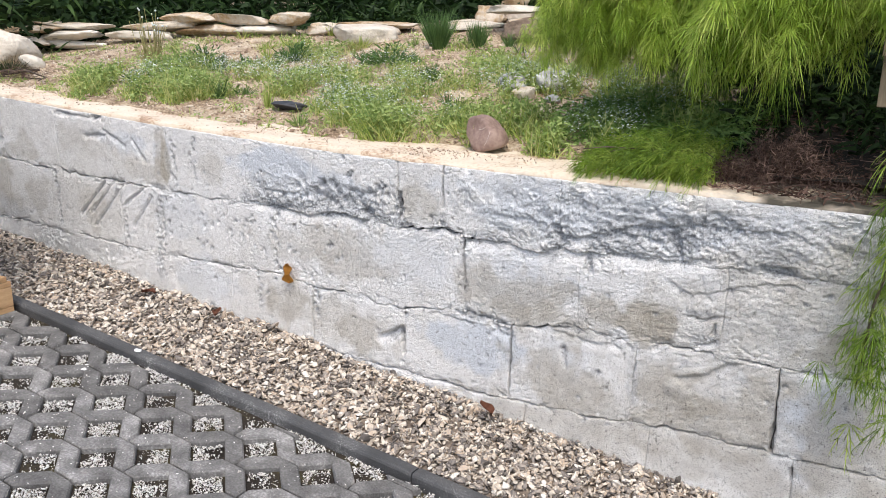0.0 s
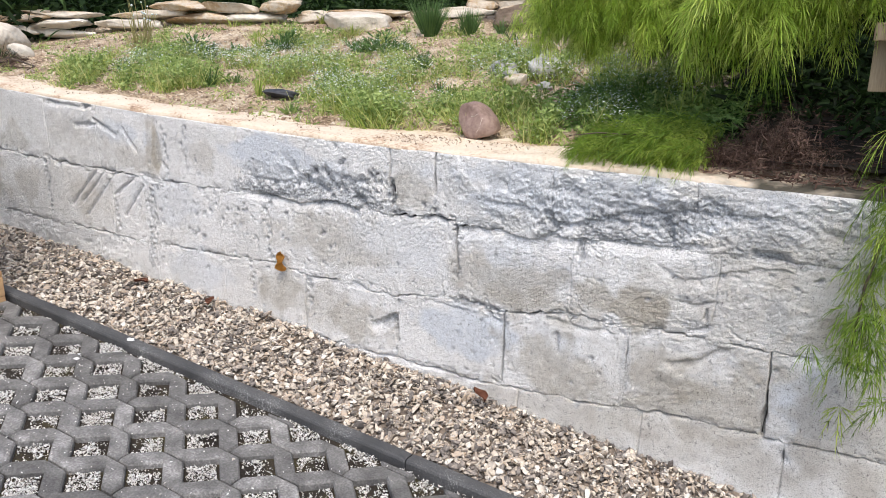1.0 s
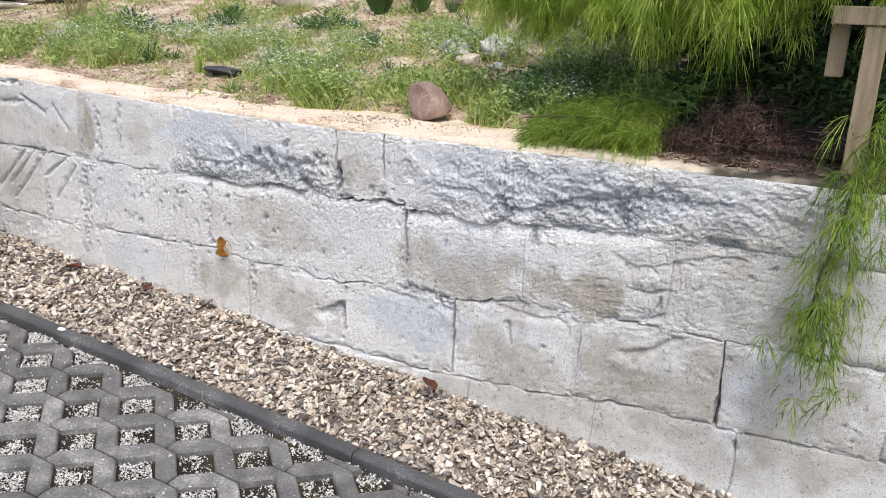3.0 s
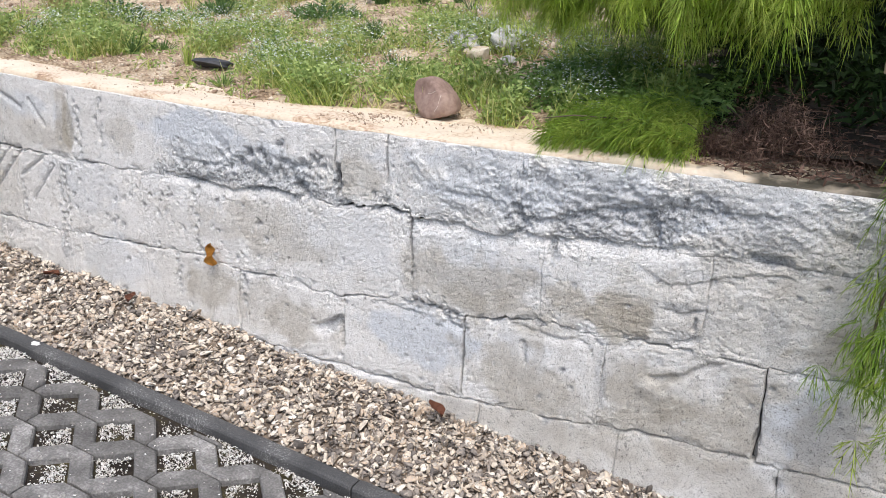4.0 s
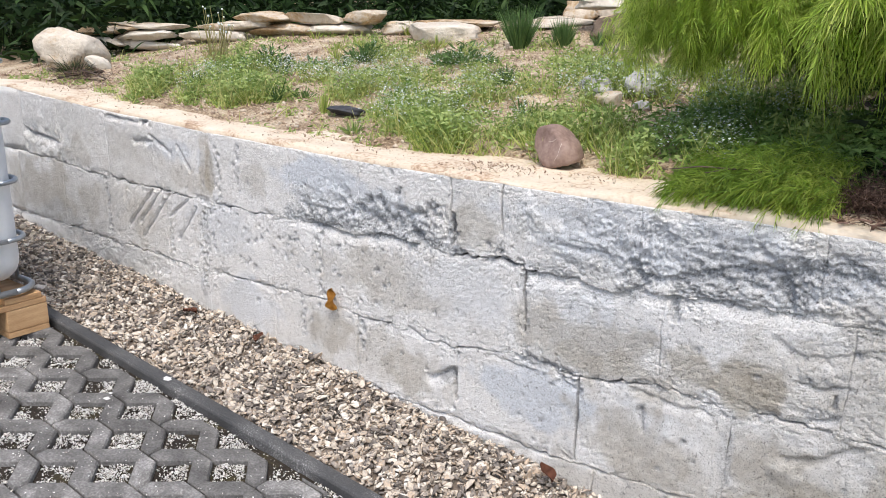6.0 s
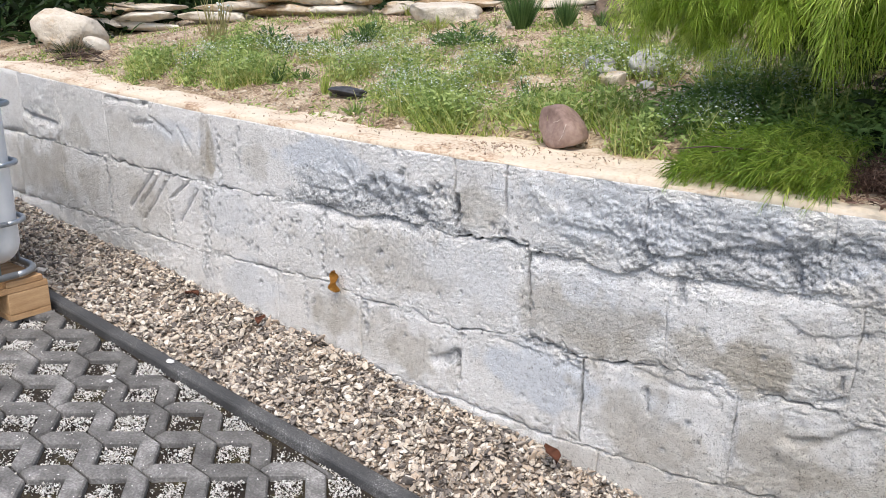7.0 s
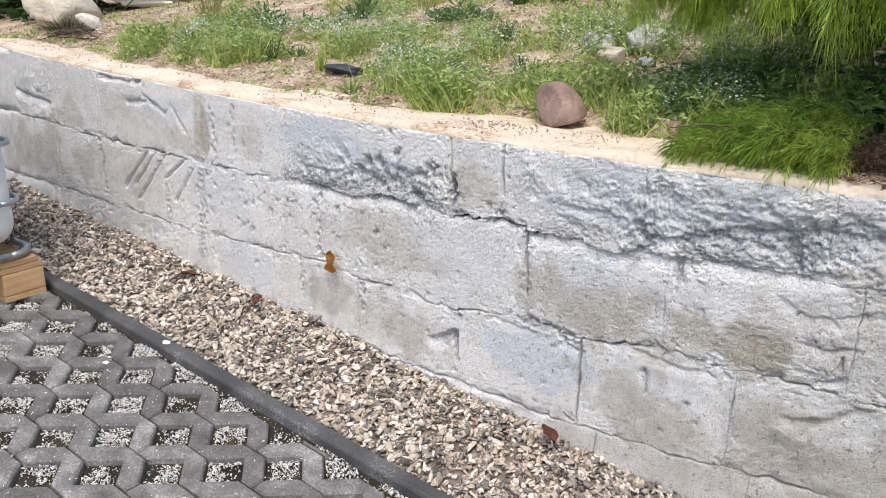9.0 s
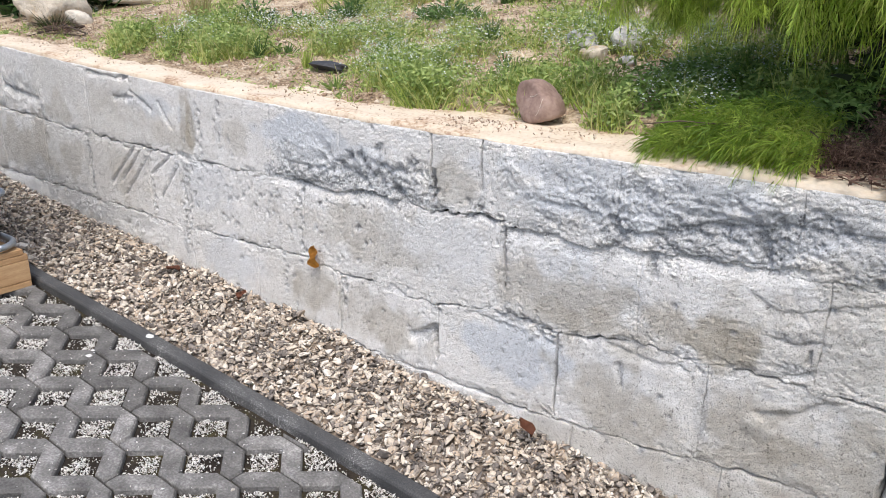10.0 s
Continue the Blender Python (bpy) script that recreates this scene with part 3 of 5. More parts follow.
# where the face has broken to a rough crag
ROUGH = [(-0.62, 0.61, 0.33, 0.05, 1.0), (-0.5, 0.645, 0.24, 0.07, 0.9), (-0.36, 0.63, 0.13, 0.07, 1.0), (-0.75, 0.66, 0.2, 0.06, 0.4), (0.15, 0.66, 0.18, 0.09, 0.75), (0.4, 0.665, 0.25, 0.1, 1.0), (0.66, 0.68, 0.28, 0.085, 1.0), (1.02, 0.69, 0.28, 0.08, 0.7), (0.85, 0.52, 0.16, 0.06, 0.3), (0.8, 0.33, 0.13, 0.06, 0.35), (0.71, 0.23, 0.05, 0.04, 0.5), (0.47, 0.2, 0.05, 0.03, 0.5), (-2.2, 0.2, 0.7, 0.06, 0.6), (-2.6, 0.7, 0.2, 0.09, 0.5)]
# beige stains; broad weak ones in the east also paint in maple shade
BEIGE = [(0.62, 0.395, 0.07, 0.06, 0.9), (0.78, 0.195, 0.07, 0.06, 0.8), (0.25, 0.365, 0.16, 0.05, 0.7), (-0.72, 0.205, 0.12, 0.09, 0.6), (-0.42, 0.165, 0.13, 0.09, 0.6), (-1.55, 0.635, 0.13, 0.05, 0.42), (-1.39, 0.685, 0.035, 0.12, 0.56), (-1.95, 0.705, 0.1, 0.07, 0.28), (1.1, 0.445, 0.09, 0.07, 0.8), (-0.6, 0.445, 0.2, 0.08, 0.45), (-1.1, 0.665, 0.07, 0.07, 0.35), (-0.17, 0.645, 0.07, 0.06, 0.5), (0.38, 0.175, 0.15, 0.09, 0.55), (-1.85, 0.425, 0.12, 0.1, 0.42), (-2.2, 0.445, 0.12, 0.1, 0.42), (0.6, 0.025, 0.2, 0.04, 0.5), (0.95, 0.005, 0.2, 0.05, 0.4), (1.2, 0.225, 0.2, 0.06, 0.5), (-2.3, 0.645, 0.1, 0.06, 0.35), (0.5, 0.145, 0.04, 0.1, 0.4), (0.78, 0.155, 0.24, 0.14, 0.65), (1.17, 0.175, 0.2, 0.2, 0.6), (0.36, 0.175, 0.19, 0.11, 0.6), (0.22, 0.405, 0.2, 0.09, 0.55), (0.4, 0.005, 0.5, 0.08, 0.4), (-0.55, 0.445, 0.3, 0.09, 0.4), (-0.5, 0.175, 0.25, 0.1, 0.4), (-1.6, 0.655, 0.2, 0.08, 0.21), (-2, 0.425, 0.4, 0.12, 0.17), (1.1, 0.43, 0.1, 0.06, 0.75), (0.49, 0.415, 0.09, 0.05, 0.7), (0.585, 0.42, 0.08, 0.07, 0.85), (0.66, 0.2, 0.09, 0.07, 0.6), (0.83, 0.22, 0.06, 0.06, 0.6), (1, 0.5, 0.3, 0.1, 0.3), (1.2, 0.18, 0.2, 0.08, 0.4), (0.3, 0.36, 0.22, 0.07, 0.55), (-2.7, 0.45, 0.35, 0.14, 0.55), (-1.36, 0.69, 0.028, 0.11, 0.95), (1.1, 0.55, 0.35, 0.18, 0.4), (0.85, 0.44, 0.25, 0.13, 0.35), (0.75, 0.2, 0.25, 0.1, 0.35), (0.8, 0.05, 0.3, 0.06, 0.45)]
BLUE = [(-0.8, 0.725, 0.2, 0.06, 0.9), (0, 0.205, 0.18, 0.1, 0.9), (0.2, 0.445, 0.2, 0.1, 0.5), (-0.25, 0.445, 0.2, 0.1, 0.3), (-1.55, 0.725, 0.2, 0.05, 0.6), (1.1, 0.225, 0.14, 0.1, 0.7), (-1.15, 0.205, 0.2, 0.09, 0.5), (0.4, 0.725, 0.5, 0.05, 0.6), (-1.3, 0.475, 0.2, 0.1, 0.4), (0.35, 0.225, 0.1, 0.06, 0.3), (0.45, 0.68, 0.45, 0.09, 0.75), (-0.62, 0.66, 0.3, 0.07, 0.7), (0.2, 0.44, 0.2, 0.1, 0.4)]
# lower edges of coats and crags that stand proud: knots x, z; height of the step; how far the hollow below reaches
LEDGES = [
    ([(0.0, 0.562), (0.107, 0.569), (0.19, 0.563), (0.285, 0.561), (0.325, 0.59), (0.387, 0.578), (0.483, 0.589), (0.612, 0.597), (0.671, 0.6), (0.78, 0.62)], 0.011, 0.05),
    ([(0.3, 0.63), (0.38, 0.625), (0.47, 0.65), (0.56, 0.68), (0.62, 0.676)], 0.011, 0.035),
    ([(0.6, 0.69), (0.7, 0.705), (0.8, 0.7), (0.95, 0.72)], 0.008, 0.03),
    ([(0.1, 0.655), (0.17, 0.65), (0.25, 0.665)], 0.007, 0.03),
    ([(0.64, 0.555), (0.707, 0.516), (0.795, 0.535), (0.896, 0.572), (1.0, 0.58)], 0.005, 0.05),
    ([(0.7, 0.452), (0.76, 0.456), (0.82, 0.466)], 0.008, 0.03),
    ([(0.73, 0.372), (0.78, 0.388), (0.82, 0.392)], 0.007, 0.025),
    ([(0.69, 0.262), (0.784, 0.29), (0.835, 0.335), (0.88, 0.352)], 0.009, 0.05),
    ([(-0.93, 0.578), (-0.75, 0.566), (-0.635, 0.55), (-0.512, 0.58), (-0.4, 0.57), (-0.33, 0.585)], 0.013, 0.04),
    ([(-0.86, 0.63), (-0.75, 0.62), (-0.62, 0.635), (-0.52, 0.625)], 0.008, 0.03),
    ([(-0.335, 0.165), (-0.3, 0.185), (-0.21, 0.222)], 0.018, 0.06),
    ([(-0.12, 0.3), (-0.02, 0.293), (0.1, 0.29)], 0.005, 0.03),
    ([(0.33, 0.325), (0.45, 0.315), (0.55, 0.32)], 0.006, 0.03),
    ([(0.1, 0.265), (0.14, 0.285), (0.19, 0.28)], 0.008, 0.035),
    ([(-2.85, 0.73), (-2.6, 0.69), (-2.45, 0.68)], 0.015, 0.05),
    ([(-2.05, 0.823), (-1.76, 0.818)], 0.008, 0.02),
]
# gouges: x0, z0, x1, z1, radius, depth
GOUGES = [(-1.7, 0.55, -1.86, 0.4, 0.007, 0.009), (-1.75, 0.55, -1.93, 0.386, 0.008, 0.009), (-1.63, 0.555, -1.84, 0.345, 0.008, 0.009), (-1.51, 0.54, -1.64, 0.46, 0.008, 0.009), (-1.46, 0.513, -1.58, 0.38, 0.009, 0.009), (-1.85, 0.734, -1.72, 0.745, 0.009, 0.009), (-1.73, 0.765, -1.6, 0.71, 0.009, 0.009), (-2.03, 0.825, -1.95, 0.815, 0.008, 0.01), (-1.8, 0.817, -1.75, 0.817, 0.013, 0.02), (-1.55, 0.74, -1.48, 0.66, 0.007, 0.01), (-0.375, 0.6, -0.36, 0.6, 0.024, 0.034), (-0.225, 0.2, -0.218, 0.12, 0.01, 0.024), (0.415, 0.57, 0.425, 0.53, 0.014, 0.014), (0.9, 0.607, 0.96, 0.61, 0.012, 0.02), (0.36, 0.275, 0.37, 0.215, 0.008, 0.01), (-0.24, 0.68, -0.238, 0.6, 0.009, 0.022), (0.972, 0.106, 0.969, 0.187, 0.005, 0.033), (0.792, 0.435, 0.79, 0.41, 0.005, 0.012), (1.03, 0.075, 1.028, 0.045, 0.005, 0.02), (0.5, 0.64, 0.62, 0.64, 0.014, 0.012), (0.66, 0.66, 0.68, 0.61, 0.02, 0.016), (0.31, 0.64, 0.34, 0.6, 0.014, 0.016)]
r_pit = np.random.default_rng(21)
PITS = [(r_pit.uniform(-2.4, 1.3), r_pit.uniform(0.05, 0.73), r_pit.uniform(0.004, 0.008)) for _ in range(120)]
PITS += [(x_ + r_pit.normal(0, 0.007), z, r_pit.uniform(0.006, 0.0115)) for x_, z0, z1 in ((-0.79, 0.33, 0.53), (-2.09, 0.33, 0.56), (-1.2, 0.62, 0.78), (-1.42, 0.19, 0.5), (-1.4, 0.3, 0.54), (-1.31, 0.58, 0.76), (-1.64, 0.32, 0.44), (-0.88, 0.16, 0.3), (-0.6, 0.18, 0.29)) for z in np.arange(z0, z1, 0.022)]
PITS += [(r_pit.uniform(-1.4, -0.5), r_pit.uniform(0.32, 0.54), r_pit.uniform(0.005, 0.0105)) for _ in range(50)]
PITS += [(r_pit.normal(-0.5, 0.14), r_pit.normal(0.64, 0.04), r_pit.uniform(0.008, 0.016)) for _ in range(40)]


def blotch(spots, x, z, seed):
    total = np.zeros_like(x)
    wob = 0.45 * fbm(x * 13, z * 13, 4, seed)
    for cx_, cz_, w, h, s in spots:
        d = np.sqrt(((x - cx_) / w) ** 2 + ((z - cz_) / h) ** 2) + wob
        total = np.maximum(total, s * smooth01(1.15, 0.6, d))
    return total


def wall_depth(x, z):
    """How far the face lies back, without the joints; and how bare it is."""
    bare = blotch(BARE, x, z, 40)
    d = 0.003 * fbm(x * 4, z * 4, 3, 1) + 0.0004 * fbm(x * 30, z * 30, 4, 3, 0.7) + 0.0009 * fbm(x * 130, z * 150, 2, 4)
    # pores of the block, lying mostly along the course
    d += 0.002 * smooth01(0.55, 0.85, fbm(x * 80, z * 100, 2, 6)) + 0.0016 * smooth01(0.5, 0.8, lattice_noise(x * 150, z * 200, 9))
    rough = blotch(ROUGH, x, z, 41)
    lump = fbm(x * 7, z * 11, 4, 12, 0.55)
    flake = 3.2 * fbm(x * 9 + 5, z * 15, 5, 14, 0.55)
    flake = np.floor(flake) + smooth01(0.38, 0.62, flake - np.floor(flake))
    knobs = np.abs(fbm(x * 34, z * 42, 4, 13, 0.65))
    d += rough * (-0.003 + 0.006 * lump + 0.0024 * flake + 0.0045 * (knobs - 0.25) + 0.0026 * fbm(x * 100, z * 115, 3, 16, 0.8))
    d += bare * (0.001 + 0.004 * (np.abs(fbm(x * 60, z * 72, 4, 18, 0.75)) - 0.2))
    # thin flakes of the coat on the east part
    coat = fbm(x * 4, z * 9, 6, 17, 0.58)
    d += smooth01(0.3, 0.6, x) * 0.002 * smooth01(0.45, 0.49, coat)
    wob_ = 0.006 * fbm(x * 26, z * 8, 4, 19, 0.6)
    for knots, high, reach in LEDGES:
        kx, kz = zip(*knots)
        under = np.interp(x, kx, kz) + wob_ - z
        d += high * smooth01(-0.001, 0.005, under) * smooth01(reach, 0.0, under) * smooth01(kx[0] - 0.01, kx[0] + 0.03, x) * smooth01(kx[-1] + 0.01, kx[-1] - 0.03, x)
    pitted = np.zeros_like(x)
    ragged = np.clip(1.0 + 0.9 * fbm(x * 80, z * 80, 2, 46), 0.4, 3)
    for cx_, cz_, rad in PITS:
        q = ((x - cx_) ** 2 + (z - cz_) ** 2) / rad**2
        q = q * ragged
        d += (0.004 + 0.6 * rad) * np.exp(-q * 1.5)
        pitted = np.maximum(pitted, 0.8 * np.exp(-q))
    for x0, z0, x1, z1, rad, deep in GOUGES:
        t = np.clip(((x - x0) * (x1 - x0) + (z - z0) * (z1 - z0)) / ((x1 - x0) ** 2 + (z1 - z0) ** 2 + 1e-9), 0, 1)
        q = np.hypot(x - x0 - t * (x1 - x0), z - z0 - t * (z1 - z0)) * np.clip(1.1 + 0.7 * fbm(x * 42, z * 42, 4, 44, 0.65), 0.6, 3)
        d += deep * smooth01(rad * 1.3, rad * 0.3, q)
        pitted = np.maximum(pitted, 0.65 * smooth01(rad * 0.9, rad * 0.2, q))
    return d, np.maximum(0.92 * bare, pitted)


# heights of the level joints below each course: knots x, z
JOINTS = [
    [(-3.65, 0.62), (-2.865, 0.596), (-2.565, 0.587), (-2.109, 0.564), (-1.77, 0.559), (-1.365, 0.552), (-0.941, 0.555), (-0.75, 0.562), (-0.635, 0.545), (-0.512, 0.572), (-0.398, 0.565), (-0.238, 0.559), (-0.072, 0.581), (0.003, 0.577), (0.014, 0.56), (0.107, 0.569), (0.285, 0.561), (0.387, 0.575), (0.612, 0.59), (0.9, 0.6), (2.5, 0.6)],
    [(-3.65, 0.3), (-1.952, 0.286), (-1.744, 0.282), (-1.551, 0.276), (-1.403, 0.289), (-1.07, 0.291), (-0.891, 0.298), (-0.724, 0.309), (-0.621, 0.287), (-0.402, 0.296), (-0.335, 0.279), (-0.247, 0.279), (-0.123, 0.298), (-0.007, 0.321), (0.076, 0.312), (0.181, 0.306), (0.271, 0.324), (0.437, 0.346), (0.51, 0.339), (0.68, 0.346), (0.877, 0.356), (1.1, 0.354), (2.5, 0.36)],
    [(-3.65, 0.07), (-0.3, 0.055), (0.13, 0.05), (0.245, 0.062), (0.479, 0.07), (0.66, 0.097), (0.811, 0.102), (0.975, 0.105), (1.36, 0.12), (2.5, 0.13)],
]


def joint_z(k, x):
    kx, kz = zip(*JOINTS[k])
    return np.interp(x, kx, kz) + 0.0045 * fbm(x * 26, np.full_like(x, 7.0 * k), 5, 60, 0.68)


def bed_open(k, x):
    """How open the level joint below course k is at x."""
    if k == 0:
        return np.interp(x, [-1.1, -0.95, -0.3, -0.27, -0.1, 0.02, 0.06], [0.85, 0.35, 0.3, 0.9, 2.0, 2.2, 0.12])
    if k == 1:
        return np.interp(x, [-1.0, -0.8, -0.4, -0.02, 0.0, 0.19, 0.22, 0.4, 0.68, 0.75, 0.85], [0.8, 0.55, 0.6, 0.35, 1.9, 1.9, 0.8, 0.9, 0.9, 0.3, 0.6])
    return np.full_like(x, 0.6)


def block(course, x0, x1, z0, z1, step, left, right):
    """One block: a worn face with chipped edges, returns and a back."""
    nx, nz = max(4, int((x1 - x0) / step)), max(4, int((z1 - z0) / step))

    def stops(n):
        t = np.linspace(0, 1, n + 1)
        return t - 0.06 * np.sin(2 * np.pi * t)

    gx_, gz_ = np.meshgrid(stops(nx), stops(nz))
    xx = x0 + gx_ * (x1 - x0)
    # joints wander, alike for both neighbours
    lo_z = joint_z(course, xx) if course < 3 else np.full_like(xx, z0)
    hi_z = joint_z(course - 1, xx) if course else wall_top(xx) - 0.017
    zz_ = lo_z * (1 - gz_) + hi_z * gz_
    lo_x = x0 + 0.006 * fbm(np.full_like(zz_, x0 * 50), zz_ * 9, 4, 61)
    hi_x = x1 + 0.006 * fbm(np.full_like(zz_, x1 * 50), zz_ * 9, 4, 61)
    below, above = bed_open(course, xx), bed_open(course - 1, xx) if course else np.full_like(xx, 0.1)
    live = np.clip(0.55 + 1.1 * fbm(xx * 11, zz_ * 11, 4, 71, 0.6), 0, 1)
    g = 0.0002
    x = (lo_x + g + 0.0021 * left * live) * (1 - gx_) + (hi_x - g - 0.0021 * right * live) * gx_
    z = (lo_z + g + 0.0021 * below * live) * (1 - gz_) + (hi_z - g - 0.0021 * above * live) * gz_
    d, bare = wall_depth(x, z)
    chip = smooth01(-0.05, 0.3, fbm(x * 23, z * 30, 4, 72, 0.6))
    edge = np.zeros_like(x)
    for e, k, crumble in ((x - lo_x, left, 0.3), (hi_x - x, right, 0.3), (z - lo_z, below, 0.8), (hi_z - z, above, 0.8)):
        d += 0.014 * np.minimum(k, 1) * live * smooth01(0.0045, 0.001, e)
        d += 0.008 * crumble * (0.3 + 0.7 * k) * chip * smooth01(0.022, 0.002, e * (1 + 0.6 * fbm(x * 60, z * 60, 2, 73)))
        edge = np.maximum(edge, crumble * (0.3 + 0.6 * k) * chip * smooth01(0.026, 0.0, e))
    d = np.clip(d, -0.014, 0.033)
    v = np.stack([x, d, z], -1).reshape(-1, 3)
    w = nx + 1
    a, b = np.meshgrid(np.arange(nx), np.arange(nz))
    i = (b * w + a).ravel()
    faces = [np.stack([i, i + 1, i + 1 + w, i + w], 1)]
    rim = np.concatenate([np.arange(w), w * np.arange(1, nz + 1) + nx, nz * w + np.arange(nx - 1, -1, -1), w * np.arange(nz - 1, 0, -1)])
    back = v[rim].copy()
    back[:, 1] = 0.034
    k = np.arange(len(rim))
    faces.append(np.stack([rim, k + len(v), np.roll(k, -1) + len(v), np.roll(rim, -1)], 1))
    ob = fast_mesh("block", np.concatenate([v, back]), np.concatenate(faces), M_BLOCK, True, wall)
    wear = np.zeros((len(v) + len(back), 4), np.float32)
    beige, blue = blotch(BEIGE, x, z, 80), blotch(BLUE, x, z, 81)
    wear[: len(v)] = np.stack([np.maximum(bare, 0.6 * edge).ravel(), beige.ravel(), blue.ravel(), np.ones(v.shape[0])], 1)
    wear[len(v) :, 0] = 1
    wear[len(v) :, 3] = 1
    ob.data.attributes.new("wear", "FLOAT_COLOR", "POINT").data.foreach_set("color", wear.ravel())
    return ob


OPEN = {-0.073: 2.3, 0.008: 2.7, 0.186: 2.3, 0.97: 1.0, -0.243: 0.8, 0.58: 0.6, -1.405: 0.4, -2.09: 0.5, -0.618: 0.5}
for c_, (z0, z1, xs) in enumerate(COURSES):
    for x0, x1 in zip(xs, xs[1:]):
        near = -2.9 < x0 and x1 < 1.45
        block(c_, x0, x1, z0, z1, 0.0028 if c_ < 2 and -1.2 < x0 < 1.1 else 0.0042 if near and c_ < 3 else 0.009 if near else 0.03, OPEN.get(x0, 0.14), OPEN.get(x1, 0.14))

# mortar cap on top of the wall
gx_, gy_ = np.meshgrid(np.linspace(-3.7, 2.55, 420), np.linspace(-0.006, 0.33, 26))
front = 0.5 * (1 - np.cos(np.clip(gy_ / 0.02, 0, 1) * np.pi))
cap_z = wall_top(gx_) - 0.006 * (1 - front) + 0.004 * fbm(gx_ * 5, gy_ * 9, 4, 90) - 0.006 * smooth01(0.25, 0.5, fbm(gx_ * 3.1, gy_ * 5, 4, 91))
cap_y = gy_ + 0.012 + 0.006 * fbm(gx_ * 9, gx_ * 0, 4, 92) * (1 - gy_ / 0.33)
v = np.stack([gx_, cap_y, cap_z], -1).reshape(-1, 3)
w = 420
a, b = np.meshgrid(np.arange(w - 1), np.arange(25))
i = (b * w + a).ravel()
faces = np.stack([i, i + 1, i + 1 + w, i + w], 1)
lip = v[:w].copy()
lip[:, 2] = wall_top(lip[:, 0]) - 0.019 + 0.002 * fbm(lip[:, 0] * 15, lip[:, 0] * 0, 3, 93)
k = np.arange(w - 1)
faces = np.concatenate([faces, np.stack([k + len(v), k + 1 + len(v), k + 1, k], 1)])
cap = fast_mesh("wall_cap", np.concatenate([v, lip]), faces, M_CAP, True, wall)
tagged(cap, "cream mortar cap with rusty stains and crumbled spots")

# ---- garden behind the wall ----
garden = grid_sheet("garden_soil", np.concatenate([np.linspace(-9, -3.4, 12), np.linspace(-3.3, 2.2, 140), np.linspace(2.4, 8, 10)]), np.concatenate([np.linspace(0.08, 2.6, 86), np.linspace(2.7, 12, 14)]), garden_z, M_SOIL)
tagged(garden, "stony reddish garden soil rising behind the wall", "soil", kind="structure")

# small stones in the soil
n_s = 9500
sx, sy = rng.uniform(-3.6, 0.7, n_s), 0.2 + 2.1 * rng.random(n_s) ** 1.3
soil_stones = scatter_stones("soil_stones", np.stack([sx, sy, garden_z(sx, sy) + 0.002], 1), rng.gamma(3, 0.0032, n_s).clip(0.004, 0.028), M_SOILSTONE, 0, seed=14, shade=False)
tagged(soil_stones, "tan and pinkish stone chips strewn over the soil", "stones", kind="stuff")


# ---- plants ----
def strips(roots, ways, lengths, widths, droop, segs=3, r=None, curl=0.0):
    """Tapering bent strips: arrays of vertices and triangles. ways: first directions; droop: how far the tip sinks, as a share of the length."""
    n = len(roots)
    ways = ways / np.linalg.norm(ways, axis=1, keepdims=True)
    side = np.cross(ways, r.normal(size=(n, 3)))
    side /= np.linalg.norm(side, axis=1, keepdims=True) + 1e-9
    bend = side[:, [1, 2, 0]] * curl * r.normal(size=(n, 1)) if curl else np.zeros((n, 3))
    verts = []
    for s in range(segs):
        t = s / segs
        c = roots + ways * (lengths * t)[:, None] + (bend - np.array([0, 0, 1]) * np.asarray(droop).reshape(-1, 1)) * (lengths * t * t)[:, None]
        w = (widths * (1 - 0.75 * t) / 2)[:, None]
        verts += [c - side * w, c + side * w]
    verts.append(roots + ways * lengths[:, None] + (bend - np.array([0, 0, 1]) * np.asarray(droop).reshape(-1, 1)) * lengths[:, None])
    v = np.stack(verts, 1)
    f = []
    for s in range(segs - 1):
        f += [(2 * s, 2 * s + 1, 2 * s + 3), (2 * s, 2 * s + 3, 2 * s + 2)]
    f.append((2 * segs - 2, 2 * segs - 1, 2 * segs))
    k = v.shape[1]
    return v.reshape(-1, 3), (np.array(f)[None] + np.arange(n)[:, None, None] * k).reshape(-1, 3)


def joined(name, pieces, mat, parent=None):
    vs, fs, at = [], [], 0
    for v, f in pieces:
        vs.append(v)
        fs.append(f + at)
        at += len(v)
    return fast_mesh(name, np.concatenate(vs), np.concatenate(fs), mat, False, parent)


def growth(x, y):
    """How thick the weeds stand, 0 to 1."""
    g = smooth01(0.15, -0.3, np.hypot((x + 1.85) / 0.66, (y - 0.58) / 0.42) - 1)
    g = np.maximum(g, smooth01(0.1, -0.25, np.hypot((x + 0.2) / 1.1, (y - 0.68) / 0.52) - 1))
    g = np.maximum(g, 0.3 * smooth01(0.2, -0.2, np.hypot((x + 1.0) / 1.7, (y - 1.25) / 0.6) - 1))
    g = g * smooth01(0.74, 0.5, x)
    g = g * (1 - 0.9 * smooth01(1.0, 0.5, np.hypot((x + 1.15) / 0.28, (y - 0.42) / 0.3)))
    return np.clip(g * (0.55 + 1.5 * fbm(x * 6, y * 6, 4, 33) + 0.3 * smooth01(0.5, 0.1, np.abs(x))) + 0.07 * smooth01(0.74, 0.64, x), 0, 1)


r_w = np.random.default_rng(51)
wx = r_w.uniform(-3.3, 1.2, 110000)
wy = soil_edge(wx) + 0.0 + 1.9 * r_w.random(110000) ** 1.35
grow = growth(wx, wy)
